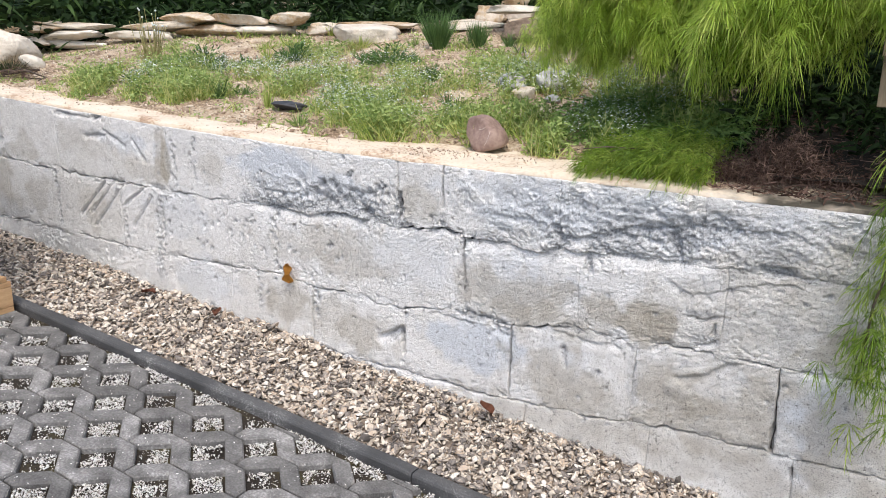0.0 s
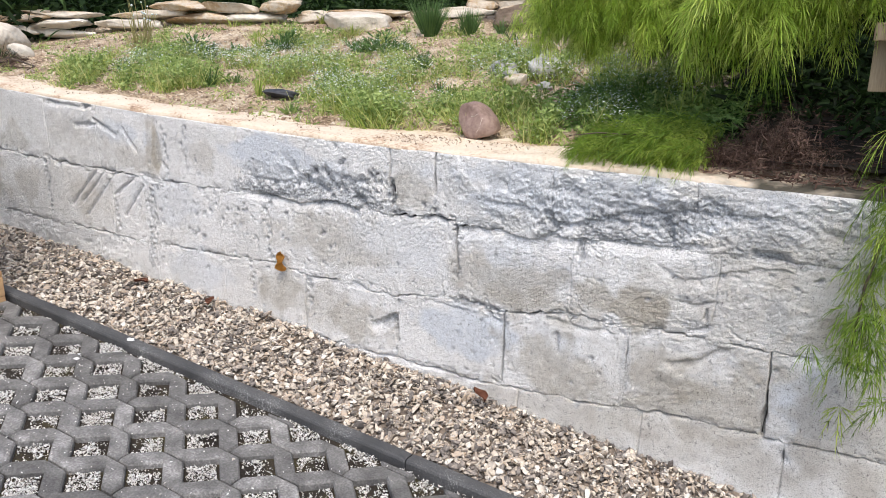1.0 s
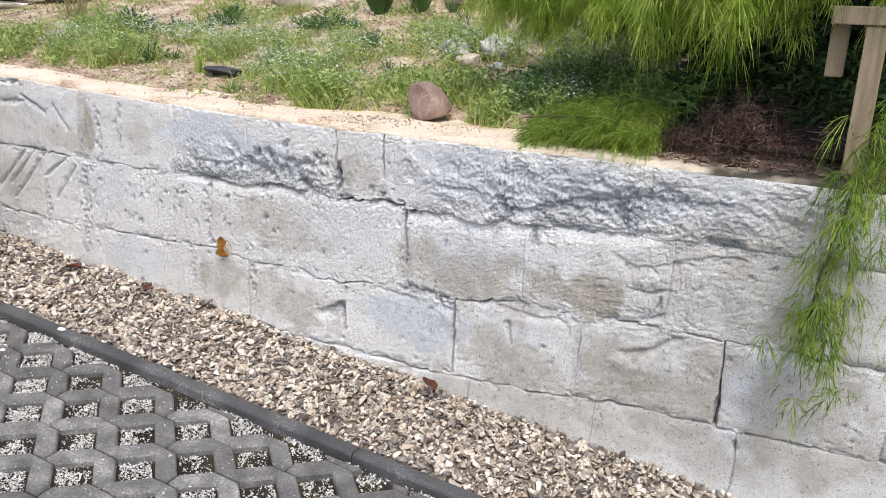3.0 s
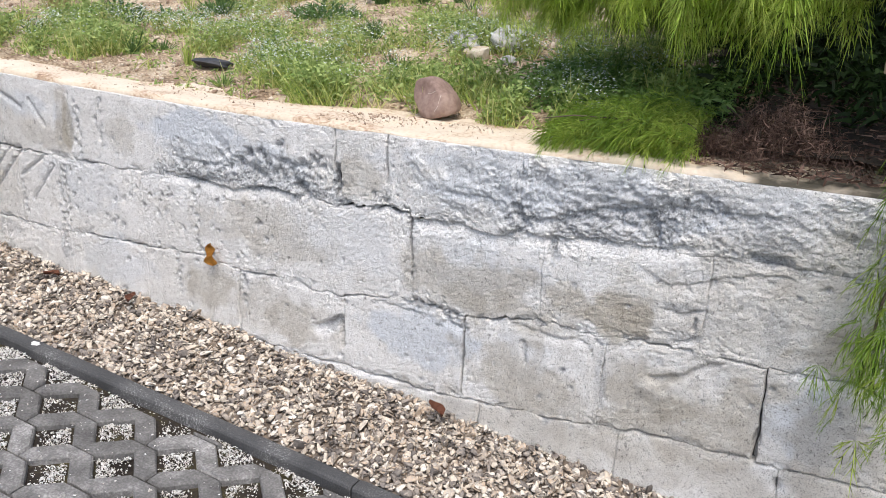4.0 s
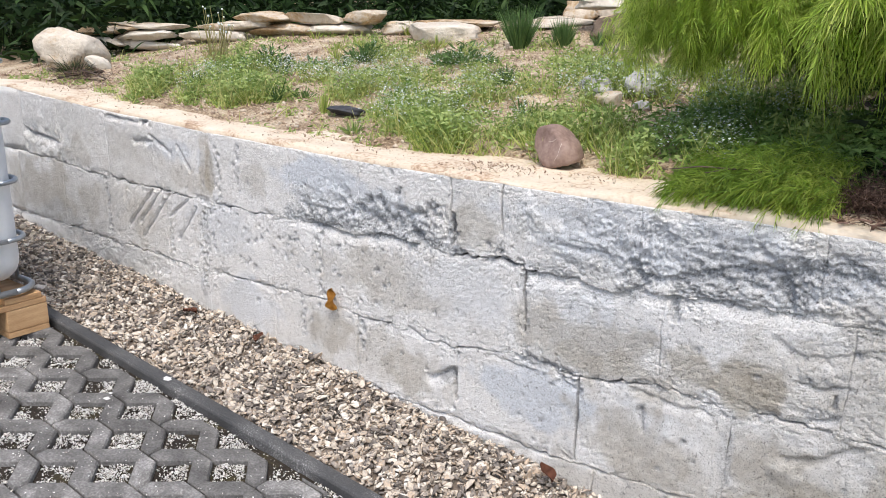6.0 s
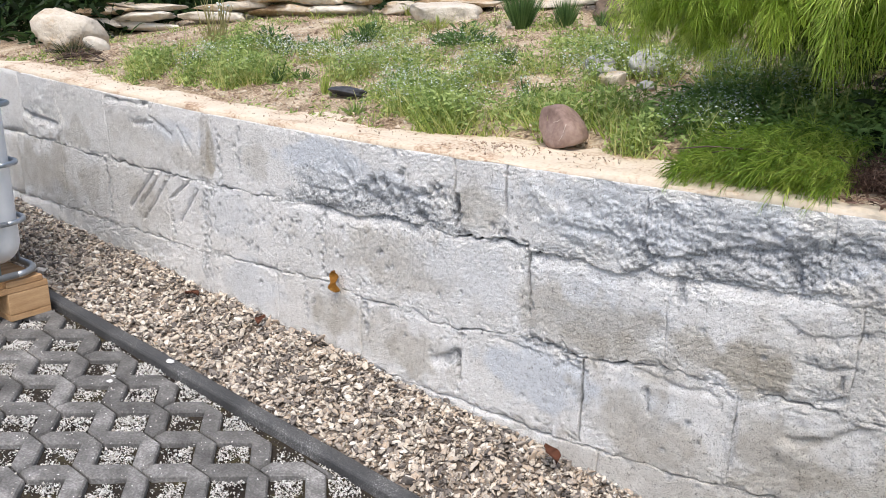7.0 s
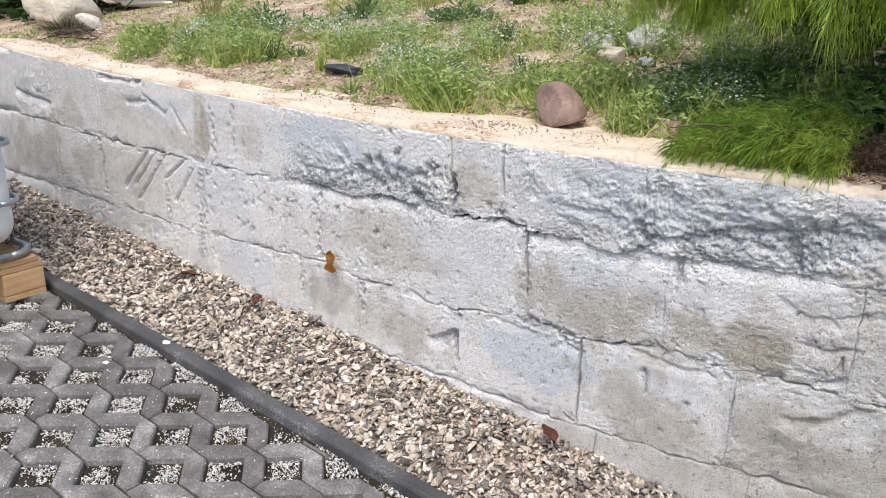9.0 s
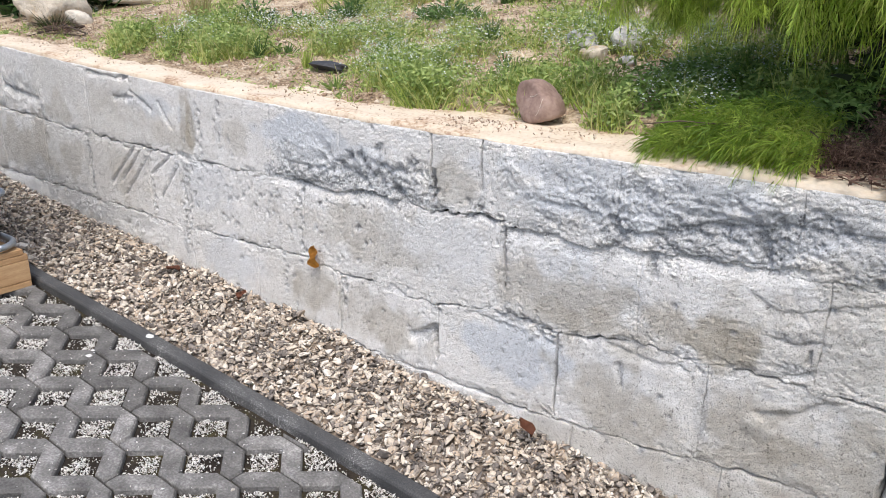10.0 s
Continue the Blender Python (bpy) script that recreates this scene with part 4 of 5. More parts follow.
ok = r_w.random(110000) < grow * smooth01(-0.35, 0.25, fbm(wx * 9, wy * 9, 3, 37)) * 0.85
wx, wy, grow = wx[ok], wy[ok], grow[ok]
n_w = len(wx)
ln = r_w.uniform(0.035, 0.16, n_w) * (0.5 + 0.7 * grow)
roots = np.stack([wx, wy, garden_z(wx, wy) - 0.004], 1)
way = np.stack([r_w.normal(0, 0.4, n_w), r_w.normal(0, 0.4, n_w), np.ones(n_w)], 1)
grass = joined("weed_grass", [strips(roots, way, ln, r_w.uniform(0.0022, 0.0045, n_w), r_w.uniform(0.0, 0.7, n_w), 3, r_w)], M_GRASS)
tagged(grass, "thin green and yellowing weeds and grass on the soil", "grass", kind="stuff")

# small soft leaves low among the grass
pick = np.repeat(np.arange(n_w), 4)[r_w.random(4 * n_w) < 0.6]
lx, ly = wx[pick] + r_w.normal(0, 0.02, len(pick)), wy[pick] + np.abs(r_w.normal(0, 0.02, len(pick)))
n_l = len(lx)
leaves = joined("weed_leaves", [strips(np.stack([lx, ly, garden_z(lx, ly) + 0.1 * grow[pick] * r_w.random(n_l)], 1), r_w.normal(size=(n_l, 3)) * [1, 1, 0.6] + [0, 0, 0.3], r_w.uniform(0.012, 0.03, n_l), r_w.uniform(0.006, 0.011, n_l), 0.2, 3, r_w)], M_WEED)
tagged(leaves, "small soft green weed leaves between the grass", "weeds", kind="stuff")

# tiny pale flowers on top of the weeds
fx, fy = r_w.uniform(-2.7, 1.0, 50000), 0.27 + 1.0 * r_w.random(50000)
okf = r_w.random(50000) < np.clip(growth(fx, fy) - 0.2, 0, 1) * 1.1 * smooth01(-0.2, 0.35, fbm(fx * 4, fy * 4, 2, 35)) * 1.6
fx, fy = fx[okf], fy[okf]
n_f = len(fx)
tilt_ = turns(n_f, r_w)
ring = np.array([[0, 0, 0.25]] + [[math.cos(a), math.sin(a), 0] for a in np.arange(5) * 2 * math.pi / 5])
disc = np.einsum("nij,vj->nvi", 0.55 * tilt_ + 0.45 * np.eye(3), ring) * r_w.uniform(0.0022, 0.0048, (n_f, 1, 1))
disc += np.stack([fx, fy, garden_z(fx, fy) + r_w.uniform(0.05, 0.125, n_f)], 1)[:, None]
tri = np.array([(0, k, k % 5 + 1) for k in range(1, 6)])
flowers = fast_mesh("weed_flowers", disc.reshape(-1, 3), (tri[None] + np.arange(n_f)[:, None, None] * 6).reshape(-1, 3), M_FLOWER)
tagged(flowers, "tiny pale blue and white flower heads above the weeds", "flowers", kind="stuff")


def herb(x, y, count, height, spread, label, seed):
    """A leafy herb: a low dome of small leaves, one thing with its base at the soil."""
    r = np.random.default_rng(seed)
    a, d = r.uniform(0, 2 * np.pi, count), r.random(count) ** 0.6
    top = height * (1 - 0.6 * d**2) * (0.7 + 0.5 * fbm(3 * np.cos(a) + seed, 3 * np.sin(a), 2, seed))
    p = np.stack([spread * d * np.cos(a), spread * d * np.sin(a), top * r.random(count) ** 0.5 - 0.005], 1)
    way_ = np.stack([np.cos(a), np.sin(a), np.ones(count)], 1) + r.normal(0, 0.5, (count, 3))
    ob = joined("leafy_herb", [strips(p, way_, r.uniform(0.02, 0.045, count), r.uniform(0.006, 0.011, count), 0.3 * r.random(count), 3, r)], M_HERB)
    ob.location = (x, y, float(garden_z(x, y)))
    return tagged(ob, label, "plant")


def clump(name, x, y, count, height, spread, width, mat, label, category, droop=0.3, seed=1, group=""):
    """A tuft of upright or arching blades, one thing with its base at the soil."""
    r = np.random.default_rng(seed)
    z = float(garden_z(x, y))
    a, d = r.uniform(0, 2 * np.pi, count), r.random(count) ** 0.7
    root = np.stack([0.25 * spread * d * np.cos(a), 0.25 * spread * d * np.sin(a), np.full(count, -0.01)], 1)
    wy_ = np.stack([spread / height * d * np.cos(a), spread / height * d * np.sin(a), np.ones(count)], 1)
    ob = joined(name, [strips(root, wy_, height * r.uniform(0.55, 1.05, count), width * r.uniform(0.7, 1.3, count), droop * r.random(count), 4, r)], mat)
    ob.location = (x, y, z)
    return tagged(ob, label, category, group)


herb(-1.2, 1.32, 700, 0.15, 0.15, "dense dark green leafy herb on stony soil", 3)
clump("lavender_tuft", -1.13, 1.66, 520, 0.25, 0.13, 0.004, M_HERB, "tall dark green tuft of narrow leaves in the bed", "plant", 0.2, 4)
clump("grass_tuft", -0.79, 1.05, 240, 0.12, 0.1, 0.004, M_HERB, "small dark green tuft of stiff grass", "plant", 0.3, 5)
herb(-1.83, 1.3, 260, 0.1, 0.1, "low green leafy herb on bare soil", 10)
herb(-2.17, 0.98, 320, 0.13, 0.11, "green leafy herb behind the flowering weeds", 11)
clump("lavender_tuft", -0.92, 1.72, 300, 0.17, 0.09, 0.004, M_HERB, "narrow-leaved dark green tuft by a brown rock", "plant", 0.2, 13)
clump("grass_tuft", -0.55, 1.85, 160, 0.12, 0.1, 0.005, M_HERB, "dark green grassy tuft before the stone edging", "plant", 0.3, 6)
clump("grass_tuft", -1.6, 1.6, 110, 0.1, 0.1, 0.005, M_GRASS, "light green grassy tuft on the bare soil", "plant", 0.4, 7)
clump("grass_tuft", -1.75, 1.05, 60, 0.09, 0.08, 0.006, M_GRASS, "loose green tuft on bare reddish soil", "plant", 0.5, 8)
clump("grass_tuft", -1.22, 0.44, 36, 0.1, 0.04, 0.007, M_GRASS, "few upright green blades beside a dark slate", "plant", 0.2, 9)
for k_, (x, y) in enumerate([(-2.15, 0.98), (-2.02, 1.12), (-2.35, 0.95)]):
    clump("broadleaf_rosette", x, y, 16, 0.085, 0.1, 0.026, M_HERB, "low rosette of broad dark green leaves on the soil", "plant", 0.7, 20 + k_, "rosettes on the soil")
clump("maple_seedling_grass", 0.12, 0.95, 90, 0.12, 0.12, 0.004, M_GRASS, "tall thin grass beside pale rocks", "plant", 0.3, 12)

r_k = np.random.default_rng(71)
TUFTS = [(M_GRASS, "yellow-green tuft of thin weeds on stony soil"), (M_WEED, "soft pale green weed tuft on the soil"), (M_HERB, "small dark green herb tuft on the soil"), (M_STRAW, "small tuft of straw-coloured dry grass")]
for k_ in range(64):
    x, y = r_k.uniform(-2.6, 0.5), 0.3 + 1.6 * r_k.random()
    if math.hypot((x + 1.15) / 0.25, (y - 0.44) / 0.26) < 1 or math.hypot(x + 0.08, y - 0.28) < 0.14:
        continue
    mt, lb = TUFTS[int(r_k.choice(4, p=[0.35, 0.3, 0.25, 0.1]))]
    clump("weed_tuft", x, y, int(r_k.integers(25, 60)), r_k.uniform(0.06, 0.13), r_k.uniform(0.05, 0.1), r_k.uniform(0.004, 0.009), mt, lb, "weed", 0.5, 200 + k_, "weed tufts in the bed")

# clump of dry seed stems
r_h = np.random.default_rng(30)
seed_plant = tagged(new("seed_stem_plant"), "clump of tall straw-coloured seed stems with pale heads", "plant")
seed_plant.location = (-2.44, 0.86, float(garden_z(-2.44, 0.86)) - 0.01)
head_v, head_f = ico(2)
for _ in range(30):
    foot = Vector((r_h.normal(0, 0.025), r_h.normal(0, 0.025), 0))
    tip = foot + Vector((r_h.normal(0, 0.035), r_h.normal(0, 0.035), r_h.uniform(0.16, 0.31)))
    st = part("stem", tube_bm([foot, (foot + tip) / 2 + Vector((r_h.normal(0, 0.005), 0, 0)), tip], [0.0022, 0.002, 0.0015], 5), M_STRAW, seed_plant)
    if r_h.random() < 0.6:
        h = fast_mesh("seed_head", head_v * r_h.uniform(0.004, 0.0065), head_f, M_FLOWER, True, seed_plant)
        h.location = tip
clump("straw_tuft", -2.45, 0.84, 60, 0.16, 0.07, 0.006, M_STRAW, "yellowing strap leaves at the foot of seed stems", "plant", 0.3, 31)


# ---- rocks ----
def rock(name, x, y, z, size, mat, label, category="rock", seed=1, turn=0.0, tip=(0, 0), group="", level=4, cuts=9, cut_at=(0.5, 0.85), boxy=1.0):
    """A single weathered stone of the given full size, resting at z."""
    r = np.random.default_rng(seed)
    v, f = ico(level)
    p = np.sign(v) * np.abs(v) ** boxy
    for _ in range(cuts):
        d = r.normal(size=3)
        d /= np.linalg.norm(d)
        over = np.maximum(p @ d - r.uniform(*cut_at), 0)
        p -= over[:, None] * d * 0.92
    p *= 1 + (0.06 if boxy == 1.0 else 0.12) * fbm(p[:, 0] * 2.1 + seed, p[:, 1] * 2.3 + p[:, 2] * 1.9, 5, seed, 0.62)[:, None]
    p = p / np.abs(p).max(0) * np.array(size) / 2
    ob = fast_mesh(name, p, f, mat, boxy == 1.0)
    ob.matrix_world = pose(x, y, z, tip[0], tip[1], turn)
    low = min((ob.matrix_world @ Vector(q)).z for q in p[:: max(1, len(p) // 400)])
    ob.location.z += z - low
    return tagged(ob, label, category, group)


cobble = rock("cobble", -0.06, 0.262, 0.794, (0.175, 0.125, 0.125), M_REDROCK, "rounded red-brown cobble with white veins on the wall cap", "rock", 5, 10, (0, 40), cuts=4)
for k_, (a0, b0, a1, b1) in enumerate([(-0.9, 0.6, 0.5, 0.8), (0.75, 0.5, 0.3, -0.55)]):
    pts = []
    inv = cobble.matrix_world.inverted()
    for t in np.linspace(0, 1, 14):
        d = Vector((a0 + (a1 - a0) * t, -1.0, b0 + (b1 - b0) * t + 0.06 * math.sin(7 * t + k_))).normalized()
        d = inv.to_3x3() @ d
        best = max(cobble.data.vertices, key=lambda q: q.co.normalized().dot(d.normalized()))
        pts.append(d.normalized() * best.co.length * 0.997)
    part("vein", tube_bm(pts, 0.0008, 5), M_VEIN, cobble, "thin white quartz vein", True)
rock("slate_piece", -1.12, 0.46, float(garden_z(-1.12, 0.46)) + 0.002, (0.17, 0.12, 0.045), M_SLATE, "flat black piece of slate lying on the soil", "slate", 8, 25, (0, 0), "", 4, 8, (0.35, 0.8), 0.7)
for k_, (x, y, s, lb) in enumerate([(-0.3, 0.92, (0.16, 0.12, 0.11), "grey lichen-spotted rock among white-flowered weeds"), (-0.22, 0.87, (0.13, 0.1, 0.075), "yellowish-white rock among the weeds"), (-0.17, 1.03, (0.17, 0.13, 0.12), "white and grey rock half hidden by weeds"), (-0.1, 0.88, (0.1, 0.07, 0.05), "small white stone beside a larger rock")]):
    rock("pale_rock", x, y, float(garden_z(x, y)) - 0.015, s, M_PALEROCK if k_ != 1 else M_STONE, lb, "rock", 40 + k_, 40 * k_, (0, 0), "pale rocks in the weeds", 3)

# low dry-stone edging at the back of the bed
LINE = [(-3.75, 0.6), (-3.55, 1.08), (-3.0, 1.45), (-2.47, 1.75), (-1.92, 1.88), (-1.4, 2.02), (-0.9, 2.16), (-0.3, 2.36), (0.6, 2.55)]
r_s = np.random.default_rng(77)
lens_ = np.cumsum([0] + [math.dist(a, b) for a, b in zip(LINE, LINE[1:])])


def on_line(s):
    return np.array([np.interp(s, lens_, [p[0] for p in LINE]), np.interp(s, lens_, [p[1] for p in LINE])])


s = 0.05
EDGE_LABELS = ["cream flat limestone slab in the dry-stone edging", "ochre-stained limestone slab in the dry-stone edging", "pale grey weathered limestone slab in the edging"]
while s < lens_[-1] - 0.2:
    length = r_s.uniform(0.22, 0.44)
    p, q = on_line(s), on_line(s + length)
    c, ang = (p + q) / 2, math.degrees(math.atan2(*(q - p)[::-1]))
    z = float(garden_z(*c)) - 0.01
    h0 = r_s.uniform(0.05, 0.075)
    layers = 3 if s < 0.8 else 2 if s < 2.0 else 1
    for lay in range(layers):
        h = h0 if lay == 0 else r_s.uniform(0.045, 0.075)
        shift = (q - p) / length * r_s.uniform(-0.14, 0.14)
        k_ = int(r_s.integers(0, 3))
        rock("edging_slab", c[0] + shift[0], c[1] + shift[1], z, (length * r_s.uniform(0.95, 1.35), r_s.uniform(0.16, 0.24), h + 0.012), M_STONE, EDGE_LABELS[k_], "stone", int(r_s.integers(1, 9999)), ang + r_s.normal(0, 4), (r_s.normal(0, 3), r_s.normal(0, 3)), "dry-stone edging slabs", 4, 12, (0.5, 1.0), 0.42)
        z += h
    s += length * 0.97
rock("boulder", -3.2, 0.5, float(garden_z(-3.2, 0.5)) - 0.03, (0.36, 0.3, 0.25), M_STONE, "big ochre and grey boulder at the end of the edging", "boulder", 91, 30, (0, 12), "", 4, 14, (0.5, 0.95), 0.5)
rock("boulder_chip", -2.92, 0.47, float(garden_z(-2.92, 0.47)) - 0.02, (0.14, 0.1, 0.09), M_STONE, "pale angular stone leaning by the boulder", "rock", 92, 70, (0, 20), level=3)
rock("flat_boulder", -1.7, 1.79, float(garden_z(-1.7, 1.79)) - 0.03, (0.44, 0.3, 0.1), M_STONE, "broad flat cream boulder before the edging", "boulder", 95, 20, (8, 0), "", 3, 9, (0.6, 1.0), 0.5)
rock("brown_rock", -0.72, 1.9, float(garden_z(-0.72, 1.9)) - 0.04, (0.27, 0.2, 0.15), M_BARKROCK, "brown-grey rugged rock under a cream slab", "rock", 96, 15, (0, 0), "", 4, 12, (0.5, 0.95), 0.6)
for k_, (x, y, s_, lb) in enumerate([(-0.8, 1.97, (0.4, 0.2, 0.05), "cream flat slab on a brown rock"), (-1.12, 2.2, (0.22, 0.18, 0.13), "white block of limestone at the back of the bed"), (-0.98, 2.3, (0.2, 0.16, 0.12), "grey stone in the pile behind the bed"), (-1.05, 2.42, (0.26, 0.18, 0.2), "pale stone on the heap behind the bed"), (-0.5, 2.25, (0.3, 0.2, 0.1), "pale flat stone beside the maple")]):
    rock("heap_stone", x, y, float(garden_z(x, y)) + (0.1 if k_ == 0 else -0.02), s_, M_STONE, lb, "stone", 300 + k_, 20 * k_, (0, 0), "stones heaped at the back", 4, 12, (0.6, 1.0), 0.5)


# ---- shrubs behind the edging and under the tree ----
def leaf_mass(name, lo, hi, count, size, mat, label, category, seed, parent=None, kind="stuff"):
    r = np.random.default_rng(seed)
    p = lo + (np.array(hi) - lo) * r.random((count, 3))
    p[:, 2] = lo[2] + (hi[2] - lo[2]) * r.random(count) * (0.65 + 0.35 * fbm(p[:, 0] * 2.2, p[:, 1] * 2.2, 3, seed))
    p[:, 2] += garden_z(p[:, 0], p[:, 1]) - garden_z(np.array((lo[0] + hi[0]) / 2), np.array((lo[1] + hi[1]) / 2))
    ob = joined(name, [strips(p, r.normal(size=(count, 3)) * [1, 1, 0.7] + [0, -0.2, 0.25], size * r.uniform(0.5, 1.4, count), size * r.uniform(0.15, 0.35, count), 0.3, 3, r)], mat, parent)
    return tagged(ob, label, category, kind=kind)


r_hd = np.random.default_rng(61)
n_h = 26000
hs, off = r_hd.uniform(0, lens_[-1], n_h), 0.22 + 1.5 * r_hd.random(n_h) ** 1.2
base_p = np.stack([np.interp(hs, lens_, [p[0] for p in LINE]), np.interp(hs, lens_, [p[1] for p in LINE])], 1)
ahead_p = np.stack([np.interp(hs + 0.05, lens_, [p[0] for p in LINE]), np.interp(hs + 0.05, lens_, [p[1] for p in LINE])], 1)
tang = ahead_p - base_p + 1e-6
tang /= np.linalg.norm(tang, axis=1, keepdims=True)
hp_ = base_p + np.stack([-tang[:, 1], tang[:, 0]], 1) * off[:, None]
hz_ = garden_z(hp_[:, 0], hp_[:, 1]) + (0.06 + 0.7 * smooth01(0.2, 1.2, off)) * r_hd.random(n_h) * (0.8 + 0.5 * fbm(hp_[:, 0] * 2, hp_[:, 1] * 2, 3, 6))
hedge = joined("dark_hedge", [strips(np.stack([hp_[:, 0], hp_[:, 1], hz_], 1), r_hd.normal(size=(n_h, 3)) * [1, 1, 0.7] + [0, -0.2, 0.4], r_hd.uniform(0.05, 0.15, n_h), r_hd.uniform(0.012, 0.035, n_h), 0.3, 3, r_hd)], M_SHRUB)
tagged(hedge, "dark green leafy shrubs behind the stone edging", "shrubs", kind="stuff")
leaf_mass("dark_hedge", np.array((-7.0, 3.4, 1.2)), (1.2, 5.0, 2.8), 16000, 0.15, M_SHRUB, "tall dark green shrubs at the back of the garden", "shrubs", 62)
leaf_mass("dark_hedge", np.array((-6.0, 0.5, 1.05)), (-3.45, 2.4, 1.75), 9000, 0.12, M_SHRUB, "dark green leafy shrubs at the end of the bed", "shrubs", 65)
# near-black foliage added to stand in for deep shade round the maple
leaf_mass("under_tree_growth", np.array((0.7, 1.5, 0.95)), (4.0, 3.2, 2.6), 24000, 0.14, M_SHRUB, "near-black shrubs added for the dark behind the maple", "shrubs", 63)
leaf_mass("under_tree_growth", np.array((1.7, 0.45, 0.8)), (3.6, 1.6, 2.3), 14000, 0.12, M_SHRUB, "near-black shrubs added for the dark beside the maple", "shrubs", 64)
leaf_mass("under_tree_growth", np.array((0.66, 0.4, 0.82)), (2.1, 1.5, 1.2), 20000, 0.05, M_SHRUB, "low near-black growth added for the shade under the maple", "shrubs", 68)
leaf_mass("under_tree_growth", np.array((0.4, 1.15, 0.95)), (1.5, 2.3, 1.6), 16000, 0.08, M_SHRUB, "dark leafy growth added as shade behind the maple drapes", "shrubs", 69)
leaf_mass("shaded_weeds", np.array((0.12, 0.36, 0.83)), (0.74, 0.95, 1.03), 11000, 0.032, M_WEED_SHADED, "leafy weeds coloured deep green for the maple's shade", "weeds", 67)
clump("dark_grass_tussock", -2.95, 0.36, 240, 0.14, 0.16, 0.004, M_SHRUB, "dark tussock with dry brown blades beside the boulder", "plant", 0.7, 66)


# ---- weeping cut-leaf maple ----
def lacy_leaves(tips, ways, size, r, lobes=7):
    """Finely cut leaves: narrow toothed lobes that fan from one point and arch over."""
    n = len(tips)
    ways = ways / np.linalg.norm(ways, axis=1, keepdims=True)
    side = np.cross(ways, r.normal(size=(n, 3)))
    side /= np.linalg.norm(side, axis=1, keepdims=True)
    nrm = np.cross(ways, side)
    verts, faces, at = [tips[:, None]], [], 1
    wide = np.asarray(size)[:, None]
    sink = r.uniform(0.4, 1.0, n)[:, None] * np.array([0, 0, 1])
    for k in range(lobes):
        a = (k - (lobes - 1) / 2) / ((lobes - 1) / 2) * 1.2 + r.normal(0, 0.16, n)
        long_ = size * (1.0 - 0.4 * np.abs(a) ** 1.3) * r.uniform(0.8, 1.2, n)
        d = ways * np.cos(a)[:, None] + side * np.sin(a)[:, None] + nrm * r.normal(0, 0.3, (n, 1))
        cross = side * np.cos(a)[:, None] - ways * np.sin(a)[:, None]
        spot = lambda t: tips + d * (long_ * t)[:, None] - sink * (long_ * t * t)[:, None]
        for t, w in ((0.2, 0.01 * wide), (0.5, 0.017 * wide), (0.78, 0.013 * wide)):
            verts += [(spot(t) - cross * w)[:, None], (spot(t) + cross * w)[:, None]]
        verts.append(spot(1.0)[:, None])
        tooth = (long_ * 0.19)[:, None]
        verts += [(spot(0.85) - cross * tooth)[:, None], (spot(0.58) + cross * tooth)[:, None], (spot(0.72) + cross * tooth)[:, None], (spot(0.97) - cross * tooth * 0.7)[:, None]]
        c = at
        faces += [(0, c, c + 1), (c, c + 2, c + 3), (c, c + 3, c + 1), (c + 2, c + 4, c + 5), (c + 2, c + 5, c + 3), (c + 4, c + 6, c + 5), (c + 2, c + 3, c + 7), (c, c + 1, c + 8), (c + 2, c + 3, c + 9), (c + 4, c + 5, c + 10)]
        at += 11
    v = np.concatenate(verts, 1)
    f = np.array(faces)[None] + np.arange(n)[:, None, None] * at
    return v.reshape(-1, 3), f.reshape(-1, 3)


def spray(starts, outs, r, reach=0.35, fall=0.4, per=18):
    """Points and directions of leaves along twigs that arch out and hang down."""
    n = len(starts)
    t = np.linspace(0.15, 1, per)[None, :, None] + r.normal(0, 0.02, (n, per, 1))
    reach, fall = np.broadcast_to(reach, n)[:, None, None], np.broadcast_to(fall, n)[:, None, None]
    p = starts[:, None] + outs[:, None] * reach * (1 - (1 - t) ** 2) + np.array([0, 0, 1]) * (0.06 * t - fall * t**2.2)
    p = p + r.normal(0, 0.009, p.shape)
    w = outs[:, None] * 0.9 * (1.15 - t) + np.array([0, 0, -0.75]) * (0.1 + 0.9 * t) + r.normal(0, 0.6, p.shape)
    return p.reshape(-1, 3), w.reshape(-1, 3)


maple = tagged(new("maple_tree"), "weeping green cut-leaf maple with finely lacy foliage", "tree")
TRUNK = Vector((1.35, 1.05, 0))
maple.location = (TRUNK.x, TRUNK.y, float(garden_z(TRUNK.x, TRUNK.y)))
r_t = np.random.default_rng(88)
base = np.array(maple.location)
stem = [(0, 0, -0.1), (0.02, -0.02, 0.15), (-0.04, 0.01, 0.35), (0.0, 0.04, 0.6), (-0.05, 0.0, 0.85)]
part("trunk", tube_bm(stem, [0.075, 0.06, 0.052, 0.045, 0.03], 10), M_BARK, maple, "", True)
for k_ in range(9):
    a = 2 * math.pi * k_ / 9 + r_t.normal(0, 0.2)
    z0 = r_t.uniform(0.45, 0.8)
    d = Vector((math.cos(a), math.sin(a), 0))
    pts = [Vector((-0.02, 0.02, z0)) + d * x + Vector((0, 0, 0.22 * math.sin(x * 2.6) + r_t.normal(0, 0.02))) for x in (0, 0.2, 0.4, 0.6, 0.8)]
    part("limb", tube_bm(pts, [0.028, 0.022, 0.017, 0.011, 0.006], 6), M_BARK, maple, "", True)

# crown: layered drapes round a dome
n_t = 850
az_ = r_t.uniform(0, 2 * np.pi, n_t)
lev = r_t.random(n_t)
